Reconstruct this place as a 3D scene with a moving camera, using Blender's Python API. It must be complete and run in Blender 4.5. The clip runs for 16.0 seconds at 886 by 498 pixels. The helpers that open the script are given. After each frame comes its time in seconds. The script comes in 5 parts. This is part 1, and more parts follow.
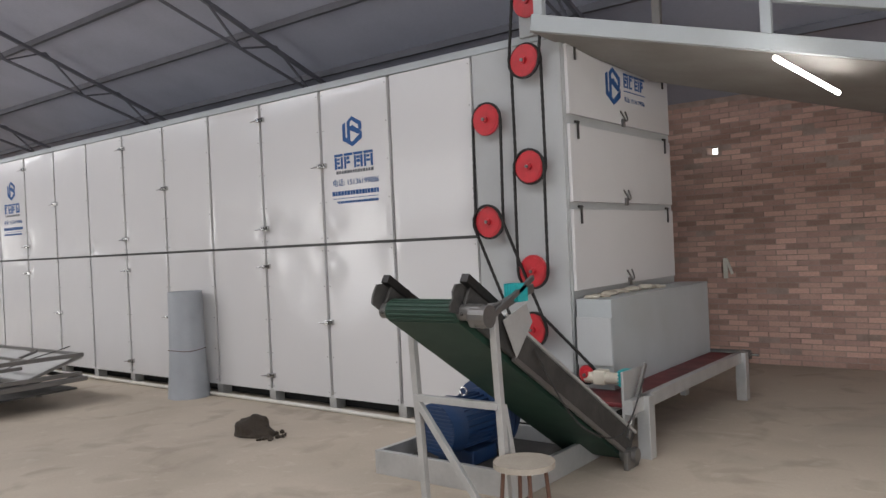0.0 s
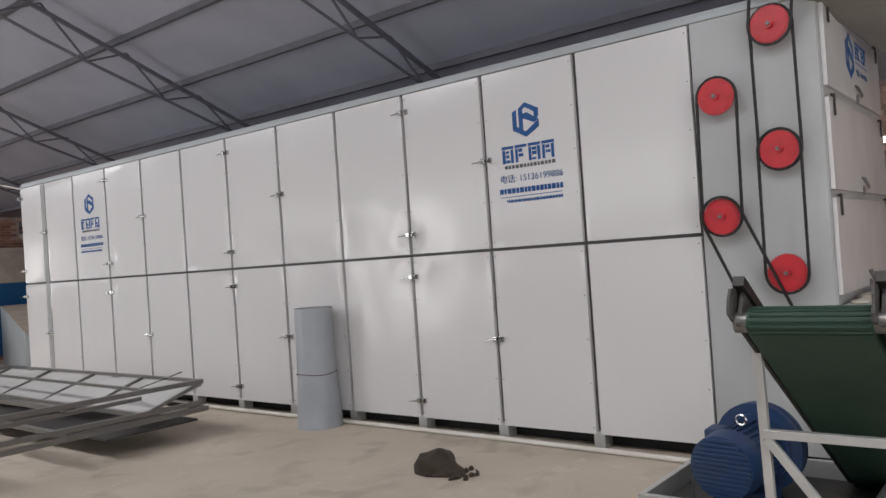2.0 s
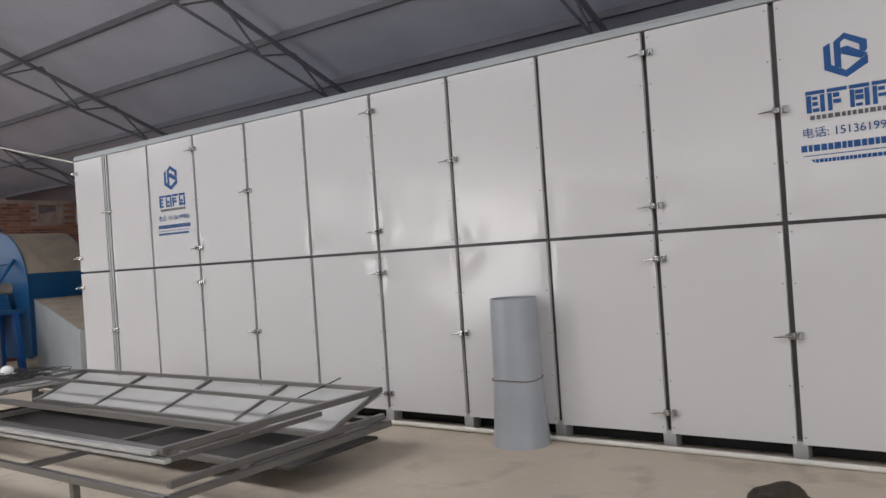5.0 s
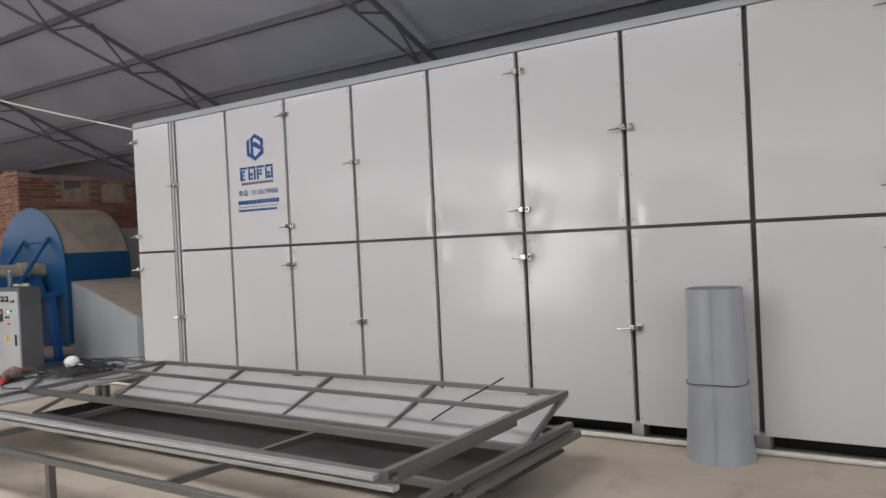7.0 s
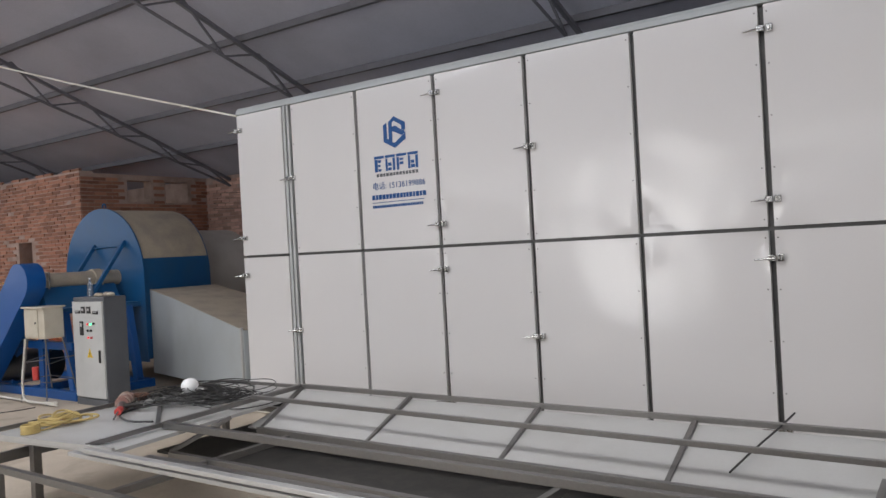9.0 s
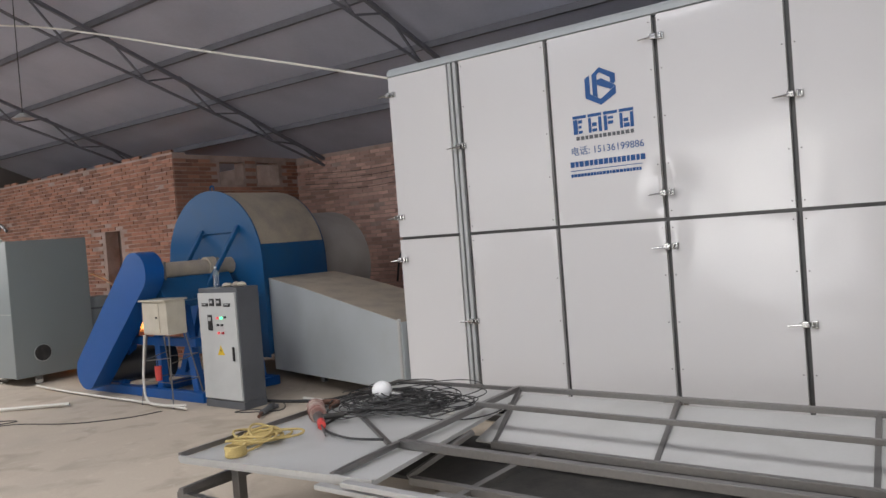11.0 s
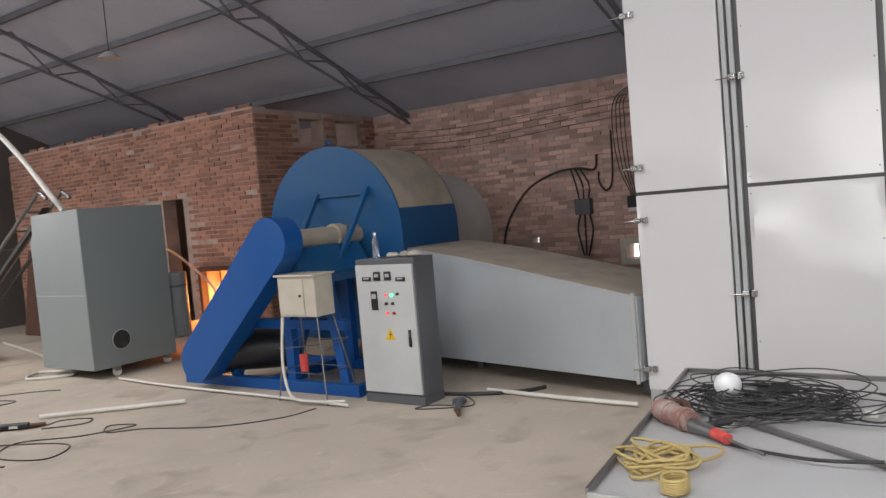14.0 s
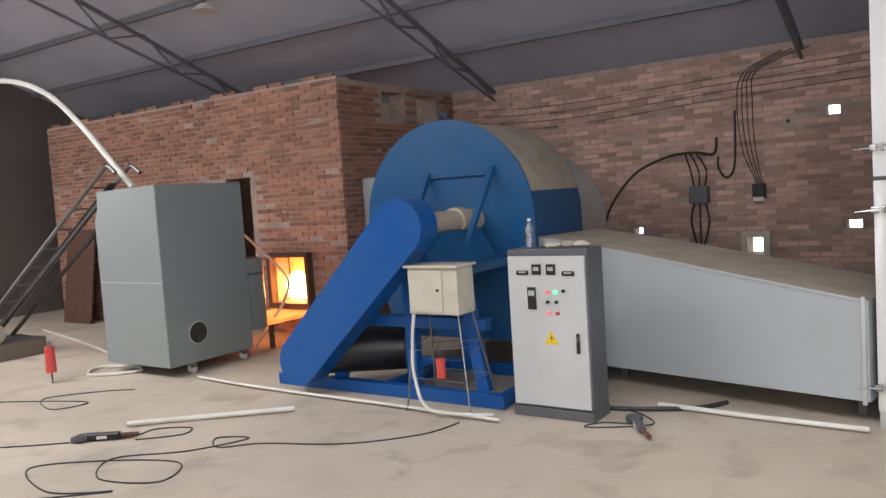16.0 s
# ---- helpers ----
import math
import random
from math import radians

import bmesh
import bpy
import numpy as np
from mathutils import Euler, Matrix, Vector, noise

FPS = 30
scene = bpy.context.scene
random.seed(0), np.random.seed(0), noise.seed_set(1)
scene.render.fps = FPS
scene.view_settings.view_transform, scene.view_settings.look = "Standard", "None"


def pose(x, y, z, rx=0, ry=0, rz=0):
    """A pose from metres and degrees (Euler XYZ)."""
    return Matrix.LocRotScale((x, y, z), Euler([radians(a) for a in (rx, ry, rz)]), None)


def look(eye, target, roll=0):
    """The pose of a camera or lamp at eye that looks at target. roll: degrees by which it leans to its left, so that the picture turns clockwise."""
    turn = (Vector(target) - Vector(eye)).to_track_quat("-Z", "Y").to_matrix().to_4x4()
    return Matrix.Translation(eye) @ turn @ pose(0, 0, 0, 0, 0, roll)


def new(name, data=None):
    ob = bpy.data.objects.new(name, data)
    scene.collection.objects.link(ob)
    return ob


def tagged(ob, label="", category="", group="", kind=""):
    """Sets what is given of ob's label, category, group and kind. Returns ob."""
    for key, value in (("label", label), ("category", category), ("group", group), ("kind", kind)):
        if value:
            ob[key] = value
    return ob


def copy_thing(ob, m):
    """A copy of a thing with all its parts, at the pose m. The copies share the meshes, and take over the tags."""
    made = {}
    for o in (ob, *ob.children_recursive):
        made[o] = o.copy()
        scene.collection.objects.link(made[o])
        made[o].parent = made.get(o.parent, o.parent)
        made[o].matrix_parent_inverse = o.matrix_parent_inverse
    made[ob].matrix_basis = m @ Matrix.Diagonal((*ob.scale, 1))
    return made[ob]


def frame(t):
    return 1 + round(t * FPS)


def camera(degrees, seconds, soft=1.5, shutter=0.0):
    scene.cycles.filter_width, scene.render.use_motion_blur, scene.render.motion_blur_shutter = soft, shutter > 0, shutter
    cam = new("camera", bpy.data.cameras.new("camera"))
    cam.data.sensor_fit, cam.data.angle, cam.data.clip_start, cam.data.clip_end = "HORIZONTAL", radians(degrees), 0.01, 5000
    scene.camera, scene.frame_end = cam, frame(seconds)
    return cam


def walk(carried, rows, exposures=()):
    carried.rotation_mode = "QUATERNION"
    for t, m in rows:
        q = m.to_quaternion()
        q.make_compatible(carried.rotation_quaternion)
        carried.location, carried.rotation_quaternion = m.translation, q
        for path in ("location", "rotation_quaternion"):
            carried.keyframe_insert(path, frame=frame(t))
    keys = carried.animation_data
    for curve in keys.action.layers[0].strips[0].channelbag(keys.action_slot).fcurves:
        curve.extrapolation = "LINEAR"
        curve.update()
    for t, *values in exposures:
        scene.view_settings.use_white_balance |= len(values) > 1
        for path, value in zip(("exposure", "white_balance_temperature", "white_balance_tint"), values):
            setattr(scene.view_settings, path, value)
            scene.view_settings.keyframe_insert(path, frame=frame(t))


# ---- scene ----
cam = camera(59.6, 16.0)
PATH = [
    (0, (15.19, -5.51, 1.625), (13.963, -3.931, 1.614), -2.6),
    (0.5, (14.714, -5.533, 1.599), (13.47, -3.967, 1.599), -3.2),
    (1, (14.287, -5.566, 1.628), (13.018, -4.02, 1.626), -3.7),
    (1.5, (13.81, -5.618, 1.607), (12.545, -4.069, 1.622), -3.8),
    (2, (13.349, -5.709, 1.634), (12.111, -4.139, 1.659), -3.9),
    (2.5, (12.893, -5.687, 1.636), (11.682, -4.095, 1.672), -3.9),
    (3, (12.421, -5.742, 1.636), (11.229, -4.136, 1.671), -4.1),
    (3.5, (11.945, -5.789, 1.647), (10.757, -4.18, 1.676), -4.4),
    (4, (11.516, -5.791, 1.654), (10.33, -4.182, 1.673), -4.3),
    (6.5, (9.278, -5.952, 1.64), (8.143, -4.304, 1.623), -3.0),
    (7, (8.826, -5.931, 1.653), (7.699, -4.279, 1.631), -2.8),
    (7.5, (8.302, -5.857, 1.627), (7.159, -4.216, 1.618), -2.7),
    (8, (7.842, -5.819, 1.646), (6.698, -4.178, 1.639), -2.8),
    (10.5, (5.439, -5.66, 1.703), (4.255, -4.048, 1.689), -4.2),
    (11, (5.024, -5.76, 1.717), (3.814, -4.168, 1.673), -4.4),
    (11.5, (4.551, -5.799, 1.71), (3.337, -4.212, 1.627), -5.0),
    (12, (4.042, -5.9, 1.698), (2.859, -4.292, 1.572), -5.4),
    (12.5, (3.584, -5.962, 1.695), (2.41, -4.35, 1.542), -5.6),
    (13, (3.156, -5.979, 1.717), (1.987, -4.363, 1.568), -5.3),
    (13.5, (2.734, -6.008, 1.724), (1.582, -4.379, 1.591), -5.0),
    (14, (2.341, -5.947, 1.725), (1.208, -4.303, 1.613), -4.9),
    (14.5, (1.934, -5.9, 1.734), (0.818, -4.244, 1.631), -4.8),
    (15, (1.492, -5.847, 1.727), (0.393, -4.179, 1.629), -4.7),
    (15.5, (1.126, -5.809, 1.753), (0.018, -4.148, 1.64), -4.2),
    (16, (0.66, -5.849, 1.765), (-0.464, -4.201, 1.623), -3.7),
]
walk(cam, [(t, look(eye, target, roll)) for t, eye, target, roll in PATH],
     exposures=[(0, -.05), (8, -.05), (12.5, .03), (14.5, .14), (16, .33)])

# ---- world, sun and large lights ----
world = bpy.data.worlds.new("world")
scene.world = world
world.use_nodes = True
wn = world.node_tree.nodes
sky = wn.new("ShaderNodeTexSky")
sky.sky_type, sky.sun_disc = "NISHITA", False
sky.sun_elevation, sky.sun_rotation = radians(42), radians(200)
wn["Background"].inputs["Strength"].default_value = 0.12
world.node_tree.links.new(sky.outputs[0], wn["Background"].inputs["Color"])
sun = new("sun", bpy.data.lights.new("sun", "SUN"))
sun.data.energy, sun.data.angle, sun.data.color = .5, radians(14), (1, .97, .93)
sun.matrix_world = look((0, -20, 25), (3, 0, 0))


def daylight(name, eye, target, w, h, power, color=(1, .99, 1.0)):
    lamp = new(name, bpy.data.lights.new(name, "AREA"))
    lamp.data.shape, lamp.data.size, lamp.data.size_y = "RECTANGLE", w, h
    lamp.data.energy, lamp.data.color = power, color
    lamp.matrix_world = look(eye, target)
    return lamp


# sky light in two inferred gates, front and side; the other lamps are unseen fill
daylight("gate_daylight", (1.4, -8.35, 1.55), (1.4, 0, 1.55), 2.2, 2.7, 120, (1, .99, 1.0))
daylight("fill_front_east", (16.2, -8.35, 1.7), (15, 0, 1.4), 3.2, 3.0, 65, (1, .99, 1.0))
daylight("gate_daylight_side", (18.9, -5.2, 1.6), (12.2, -1.0, 1.6), 4.0, 3.0, 190)
daylight("fill_eaves", (4.0, -8.3, 2.95), (4.0, 0, 2.4), 17.0, .25, 70)
daylight("fill_west_end", (-13.7, -4.0, 2.4), (0, -2.6, 1.2), 5.0, 1.4, 65)
# roof lamps added to fill the hall from above, no such source known
for sx in (-9.0, 2.5, 14.0):
    daylight("fill_roof", (sx, -4.6, 5.0), (sx, -3.9, 0), 9.5, 1.3, 420 if sx < 0 else 240, (1, .985, 1.0))

# ---- materials ----


def mat(name, color, rough=.5, metal=0.0, var=.12, scale=3.0, bump=.05, fine=60.0, dirt=None, dirt_amount=.3,
        emit=0.0, spread="", coat=0.0, gloss_var=.1):
    """A surface with a coarse stain layer, a fine grain, uneven gloss and a little relief."""
    m = bpy.data.materials.new(name)
    m.use_nodes = True
    n, l = m.node_tree.nodes, m.node_tree.links
    p = n["Principled BSDF"]
    p.inputs["Metallic"].default_value = metal
    p.inputs["Coat Weight"].default_value = coat
    geo = n.new("ShaderNodeNewGeometry")
    big, small = n.new("ShaderNodeTexNoise"), n.new("ShaderNodeTexNoise")
    for t, s, d in ((big, scale, 5), (small, fine, 3)):
        t.inputs["Scale"].default_value, t.inputs["Detail"].default_value = s, d
        l.new(geo.outputs["Position"], t.inputs["Vector"])
    mix = n.new("ShaderNodeMix")
    mix.data_type = "RGBA"
    c = Vector(color)
    d = Vector(dirt) if dirt else c * .55
    mix.inputs["A"].default_value, mix.inputs["B"].default_value = (*c, 1), (*d, 1)
    ramp = n.new("ShaderNodeMapRange")
    ramp.inputs["From Min"].default_value, ramp.inputs["From Max"].default_value = .42, .78
    ramp.inputs["To Max"].default_value = dirt_amount
    l.new(big.outputs["Fac"], ramp.inputs["Value"])
    l.new(ramp.outputs["Result"], mix.inputs["Factor"])
    hsv = n.new("ShaderNodeHueSaturation")
    l.new(mix.outputs["Result"], hsv.inputs["Color"])
    val = n.new("ShaderNodeMapRange")
    val.inputs["To Min"].default_value, val.inputs["To Max"].default_value = 1 - var, 1 + var
    l.new(small.outputs["Fac"], val.inputs["Value"])
    last = val.outputs["Result"]
    if spread:
        if spread == "object":
            src = n.new("ShaderNodeObjectInfo").outputs["Random"]
        else:
            src = geo.outputs["Random Per Island"]
        sp = n.new("ShaderNodeMapRange")
        sp.inputs["To Min"].default_value, sp.inputs["To Max"].default_value = .64, 1.28
        l.new(src, sp.inputs["Value"])
        mul = n.new("ShaderNodeMath")
        mul.operation = "MULTIPLY"
        l.new(last, mul.inputs[0])
        l.new(sp.outputs["Result"], mul.inputs[1])
        last = mul.outputs[0]
    l.new(last, hsv.inputs["Value"])
    l.new(hsv.outputs["Color"], p.inputs["Base Color"])
    rr = n.new("ShaderNodeMapRange")
    rr.inputs["To Min"].default_value, rr.inputs["To Max"].default_value = max(rough - gloss_var, .02), min(rough + gloss_var, 1)
    l.new(big.outputs["Fac"], rr.inputs["Value"])
    l.new(rr.outputs["Result"], p.inputs["Roughness"])
    if bump:
        b = n.new("ShaderNodeBump")
        b.inputs["Strength"].default_value, b.inputs["Distance"].default_value = bump, .02
        l.new(small.outputs["Fac"], b.inputs["Height"])
        l.new(b.outputs["Normal"], p.inputs["Normal"])
    if emit:
        l.new(hsv.outputs["Color"], p.inputs["Emission Color"])
        p.inputs["Emission Strength"].default_value = emit
    return m


def sheet_white():
    """White coated thin sheet that bulges a little between its fixings."""
    m = mat("white_sheet", (.63, .62, .615), .19, 0, .015, .5, .0, 90, (.64, .62, .59), .08, gloss_var=.02)
    n, l = m.node_tree.nodes, m.node_tree.links
    geo = n.new("ShaderNodeNewGeometry")
    wave = n.new("ShaderNodeTexNoise")
    wave.inputs["Scale"].default_value, wave.inputs["Detail"].default_value = 1.7, 1.5
    l.new(geo.outputs["Position"], wave.inputs["Vector"])
    b = n.new("ShaderNodeBump")
    b.inputs["Strength"].default_value, b.inputs["Distance"].default_value = .3, .05
    l.new(wave.outputs["Fac"], b.inputs["Height"])
    l.new(b.outputs["Normal"], n["Principled BSDF"].inputs["Normal"])
    return m


M_WHITE = sheet_white()
M_FRAME = mat("grey_steel_frame", (.1, .1, .098), .5, .3, .1, 4, .03)
M_GREY = mat("grey_paint", (.42, .43, .43), .45, 0, .05, 2, .02, 80, (.3, .29, .27), .35)
M_LIGHTGREY = mat("light_grey_paint", (.4, .43, .44), .4, 0, .04, 1.5, .02, 80, (.3, .29, .26), .4)
M_HOPPER = mat("grey_green_paint", (.225, .25, .25), .42, 0, .04, 1.5, .02, 80, (.22, .23, .22), .5)
M_DARKGREY = mat("dark_grey_paint", (.1, .105, .115), .45, 0, .08, 4, .02)
M_GAP_SHADE = mat("gap_shade_black", (.02, .02, .02), .8, 0, .1, 4, .02)
M_STEEL = mat("bare_steel", (.2, .195, .19), .38, .75, .12, 6, .04, 50, (.22, .2, .18), .5)
M_GALV = mat("galvanised_steel", (.5, .5, .49), .4, .5, .1, 5, .03, 40, (.3, .3, .3), .4)
M_CHROME = mat("chrome", (.5, .5, .49), .24, 1, .05, 8, 0)
M_RED = mat("red_paint", (.5, .025, .035), .38, 0, .12, 12, .02, 60, (.2, .02, .02), .4)
M_REDBELT = mat("red_belt", (.13, .016, .018), .5, 0, .15, 6, .05, 60, (.04, .02, .02), .8)
M_CHAIN = mat("oiled_chain", (.025, .023, .022), .5, .5, .3, 30, .05)
M_GREEN = mat("green_belt", (.013, .04, .026), .55, 0, .12, 5, .04, 90, (.02, .04, .03), .5)
M_BLUE = mat("blue_paint", (.006, .082, .22), .42, 0, .08, 3, .02, 60, (.03, .09, .17), .6)
M_BLUEB = mat("bright_blue_paint", (.003, .075, .29), .4, 0, .06, 3, .02, 60, (.008, .085, .27), .5)
M_BLUEM = mat("motor_blue", (.012, .04, .11), .5, 0, .1, 6, .03, 60, (.06, .06, .07), .5)
# sooty steel; on the bottom sheet of the stack its black stands for shade
M_SOOT_SHADE = mat("soot_and_shade_black", (.035, .033, .031), .6, .2, .25, 9, .08, 60, (.12, .11, .1), .5)
M_TEAL = mat("teal_paint", (.02, .32, .33), .4, 0, .1, 10, .02)
M_DUST = mat("dusty_metal", (.42, .36, .28), .75, 0, .12, 4, .05, 50, (.2, .19, .19), .5)
M_PVC = mat("white_pvc", (.68, .66, .6), .4, 0, .05, 4, .02, 60, (.45, .42, .35), .5)
M_ROPE = mat("yellow_rope", (.5, .38, .15), .85, 0, .2, 30, .2, 300)
M_CABLE = mat("black_cable", (.02, .02, .02), .55, 0, .2, 12, .02, 60, (.08, .075, .07), .4)
M_CREAM = mat("cream_paint", (.55, .51, .42), .5, 0, .05, 5, .02, 60, (.35, .3, .22), .4)
M_BULB = mat("white_glass", (.82, .82, .82), .25, 0, .02, 6, 0)
M_WOOD = mat("worn_plywood", (.33, .29, .24), .7, 0, .15, 6, .08, 80)
M_SOIL = mat("dark_wet_soil", (.03, .02, .012), .75, 0, .4, 14, .5, 70, (.04, .03, .018), .8)
M_PINK = mat("red_plastic", (.6, .07, .06), .45, 0, .05, 10, .02)
M_PRINT = mat("blue_print", (.003, .07, .24), .55, 0, .05, 20, 0)
M_YELLOW = mat("warning_yellow", (.75, .5, .03), .5, 0, .03, 10, 0)
M_BLACK = mat("black_plastic", (.015, .015, .017), .35, 0, .1, 10, .02)
M_LAMPG = mat("lit_green_lamp", (.1, .9, .4), .3, 0, 0, 5, 0, emit=2.0)
M_LAMPR = mat("lit_red_lamp", (.9, .12, .12), .3, 0, 0, 5, 0, emit=.6)
M_TUBE = mat("lit_tube_lamp", (1, .97, .93), .4, 0, 0, 5, 0, emit=22)
M_GLASS = mat("clear_bottle", (.9, .93, .95), .08, 0, 0, 5, 0)
M_GLASS.node_tree.nodes["Principled BSDF"].inputs["Transmission Weight"].default_value = .9
M_FLAME = mat("flame", (1, .42, .1), .6, 0, .3, 9, 0, 12, (1, .75, .3), 1, emit=22)
# hot firebrick, also the firelight imitated before the door
M_EMBER_GLOW = mat("firebrick_and_fire_glow", (.9, .3, .07), .9, 0, .4, 7, .2, 30, (.5, .12, .02), .7, emit=1.1)
M_RUST = mat("rusty_steel", (.12, .06, .04), .8, .2, .2, 8, .1)
M_MORTAR = mat("mortar", (.42, .32, .275), .95, 0, .15, 4, .3, 40, (.15, .11, .09), .6)
M_BRICK = mat("red_brick", (.34, .165, .11), .9, 0, .2, 1.6, .25, 55, (.24, .13, .1), .7, spread="island")
M_BRICKP = mat("red_brick_piece", (.34, .165, .11), .9, 0, .2, 1.6, .25, 55, (.24, .13, .1), .7, spread="object")
M_BRICKW = mat("weathered_brick", (.55, .36, .3), .92, 0, .2, 1.3, .3, 45, (.38, .22, .175), .7, spread="island")
M_BRICKWP = mat("weathered_brick_piece", (.55, .36, .3), .92, 0, .2, 1.3, .3, 45, (.38, .22, .175), .7, spread="object")
M_SHEETG = mat("dull_white_sheet", (.44, .44, .43), .4, 0, .04, 2, .02, 60, (.33, .32, .3), .5)
M_ROOF = mat("grey_roof_sheet", (.45, .46, .54), .8, 0, .06, .8, .05, 25, (.3, .305, .365), .6)
M_TRUSS = mat("dark_truss_steel", (.17, .17, .195), .6, .2, .12, 4, .03)
M_GANTRY_SHADE = mat("shaded_gantry_grey", (.3, .285, .265), .7, 0, .08, 2, .03, 50, (.2, .18, .16), .5)
M_WALLG = mat("grey_render", (.13, .115, .105), .9, 0, .1, 1, .15, 30, (.09, .075, .07), .6)
M_FLOOR = mat("dusty_concrete", (.5, .43, .345), .8, 0, .07, .55, .06, 45, (.33, .28, .22), .75)

# a second layer of dark damp patches and pale scuffs on the floor
fn, fl = M_FLOOR.node_tree.nodes, M_FLOOR.node_tree.links
fgeo = fn.new("ShaderNodeNewGeometry")
fprev = fn["Principled BSDF"].inputs["Base Color"].links[0].from_socket
for fscale, lo, hi, amount, tone in ((2.3, .53, .68, .45, (.27, .22, .17, 1)), (6.5, .6, .72, .3, (.62, .56, .47, 1)), (.9, .55, .75, .4, (.33, .29, .24, 1))):
    ft, fr, fm = fn.new("ShaderNodeTexNoise"), fn.new("ShaderNodeMapRange"), fn.new("ShaderNodeMix")
    ft.inputs["Scale"].default_value, ft.inputs["Detail"].default_value, ft.inputs["Distortion"].default_value = fscale, 7, .6
    fr.inputs["From Min"].default_value, fr.inputs["From Max"].default_value, fr.inputs["To Max"].default_value = lo, hi, amount
    fm.data_type = "RGBA"
    fm.inputs["B"].default_value = tone
    fl.new(fgeo.outputs["Position"], ft.inputs["Vector"])
    fl.new(ft.outputs["Fac"], fr.inputs["Value"])
    fl.new(fr.outputs["Result"], fm.inputs["Factor"])
    fl.new(fprev, fm.inputs["A"])
    fprev = fm.outputs["Result"]
fl.new(fprev, fn["Principled BSDF"].inputs["Base Color"])

# ---- builders ----


def add_box(bm, x0, x1, y0, y1, z0, z1, bevel=0.0, m=None):
    v = bmesh.ops.create_cube(bm, size=1)["verts"]
    bmesh.ops.scale(bm, vec=(abs(x1 - x0), abs(y1 - y0), abs(z1 - z0)), verts=v)
    bmesh.ops.translate(bm, vec=((x0 + x1) / 2, (y0 + y1) / 2, (z0 + z1) / 2), verts=v)
    if m is not None:
        bmesh.ops.transform(bm, matrix=m, verts=v)
    if bevel:
        es = list({e for q in v for e in q.link_edges})
        bmesh.ops.bevel(bm, geom=es, offset=bevel, segments=2, affect="EDGES", profile=.5)
    return bm


def add_bar(bm, p, q, w, h, up=(0, 0, 1), bevel=0.0):
    """A rectangular bar from p to q, w across and h in the up direction."""
    p, q = Vector(p), Vector(q)
    d = q - p
    a = d.normalized()
    s = a.cross(Vector(up)).normalized()
    u = s.cross(a)
    m = Matrix((a, s, u)).transposed().to_4x4()
    m.translation = (p + q) / 2
    return add_box(bm, -d.length / 2, d.length / 2, -w / 2, w / 2, -h / 2, h / 2, bevel, m)


def add_cyl(bm, p, q, r, seg=16, r2=None, caps=True):
    p, q = Vector(p), Vector(q)
    d = q - p
    m = d.to_track_quat("Z", "Y").to_matrix().to_4x4()
    m.translation = (p + q) / 2
    bmesh.ops.create_cone(bm, cap_ends=caps, segments=seg, radius1=r, radius2=r if r2 is None else r2,
                          depth=d.length, matrix=m)
    return bm


def add_ball(bm, c, r, scale=(1, 1, 1), seg=16):
    m = Matrix.Translation(c) @ Matrix.Diagonal((*scale, 1))
    bmesh.ops.create_uvsphere(bm, u_segments=seg, v_segments=seg // 2 + 2, radius=r, matrix=m)
    return bm


def add_prism(bm, pts, place):
    """Extrudes a flat outline; place(u, v, side) gives the point for side 0 and 1."""
    a = [bm.verts.new(place(u, v, 0)) for u, v in pts]
    b = [bm.verts.new(place(u, v, 1)) for u, v in pts]
    bm.faces.new(a)
    bm.faces.new(b[::-1])
    for i in range(len(a)):
        j = (i + 1) % len(a)
        bm.faces.new((a[j], a[i], b[i], b[j]))
    bmesh.ops.recalc_face_normals(bm, faces=bm.faces[:])
    return bm


def smooth_path(pts, n=6, closed=False):
    pts = [Vector(p) for p in pts]
    out, k = [], len(pts)
    for i in range(k if closed else k - 1):
        g = (lambda j: pts[j % k]) if closed else (lambda j: pts[min(max(j, 0), k - 1)])
        a, b, c, d = g(i - 1), g(i), g(i + 1), g(i + 2)
        for s in range(n):
            t = s / n
            out.append(.5 * ((2 * b) + (c - a) * t + (2 * a - 5 * b + 4 * c - d) * t * t
                             + (3 * b - a - 3 * c + d) * t ** 3))
    if not closed:
        out.append(pts[-1])
    return out


def add_tube(bm, pts, r, seg=6, closed=False):
    rings, k = [], len(pts)
    for i, p in enumerate(pts):
        a = pts[i - 1] if i or closed else pts[0]
        b = pts[(i + 1) % k] if i < k - 1 or closed else pts[-1]
        d = (Vector(b) - Vector(a)).normalized()
        s = d.cross(Vector((0, 0, 1)))
        s = s.normalized() if s.length > .05 else Vector((1, 0, 0))
        u = s.cross(d)
        rings.append([bm.verts.new(Vector(p) + r * (math.cos(t) * s + math.sin(t) * u))
                      for t in (2 * math.pi * j / seg for j in range(seg))])
    for i in range(k if closed else k - 1):
        a, b = rings[i], rings[(i + 1) % k]
        for j in range(seg):
            bm.faces.new((a[j], a[(j + 1) % seg], b[(j + 1) % seg], b[j]))
    if not closed:
        bm.faces.new(rings[0][::-1])
        bm.faces.new(rings[-1])
    return bm


def mesh_of(bm, name, material, smooth=False):
    me = bpy.data.meshes.new(name)
    bm.to_mesh(me)
    bm.free()
    me.materials.append(material)
    if smooth:
        me.polygons.foreach_set("use_smooth", [True] * len(me.polygons))
        me.set_sharp_from_angle(angle=radians(35))
    return me


def part(name, bm, material, parent=None, label="", smooth=False):
    ob = new(name, mesh_of(bm, name, material, smooth))
    ob.parent = parent
    return tagged(ob, label)


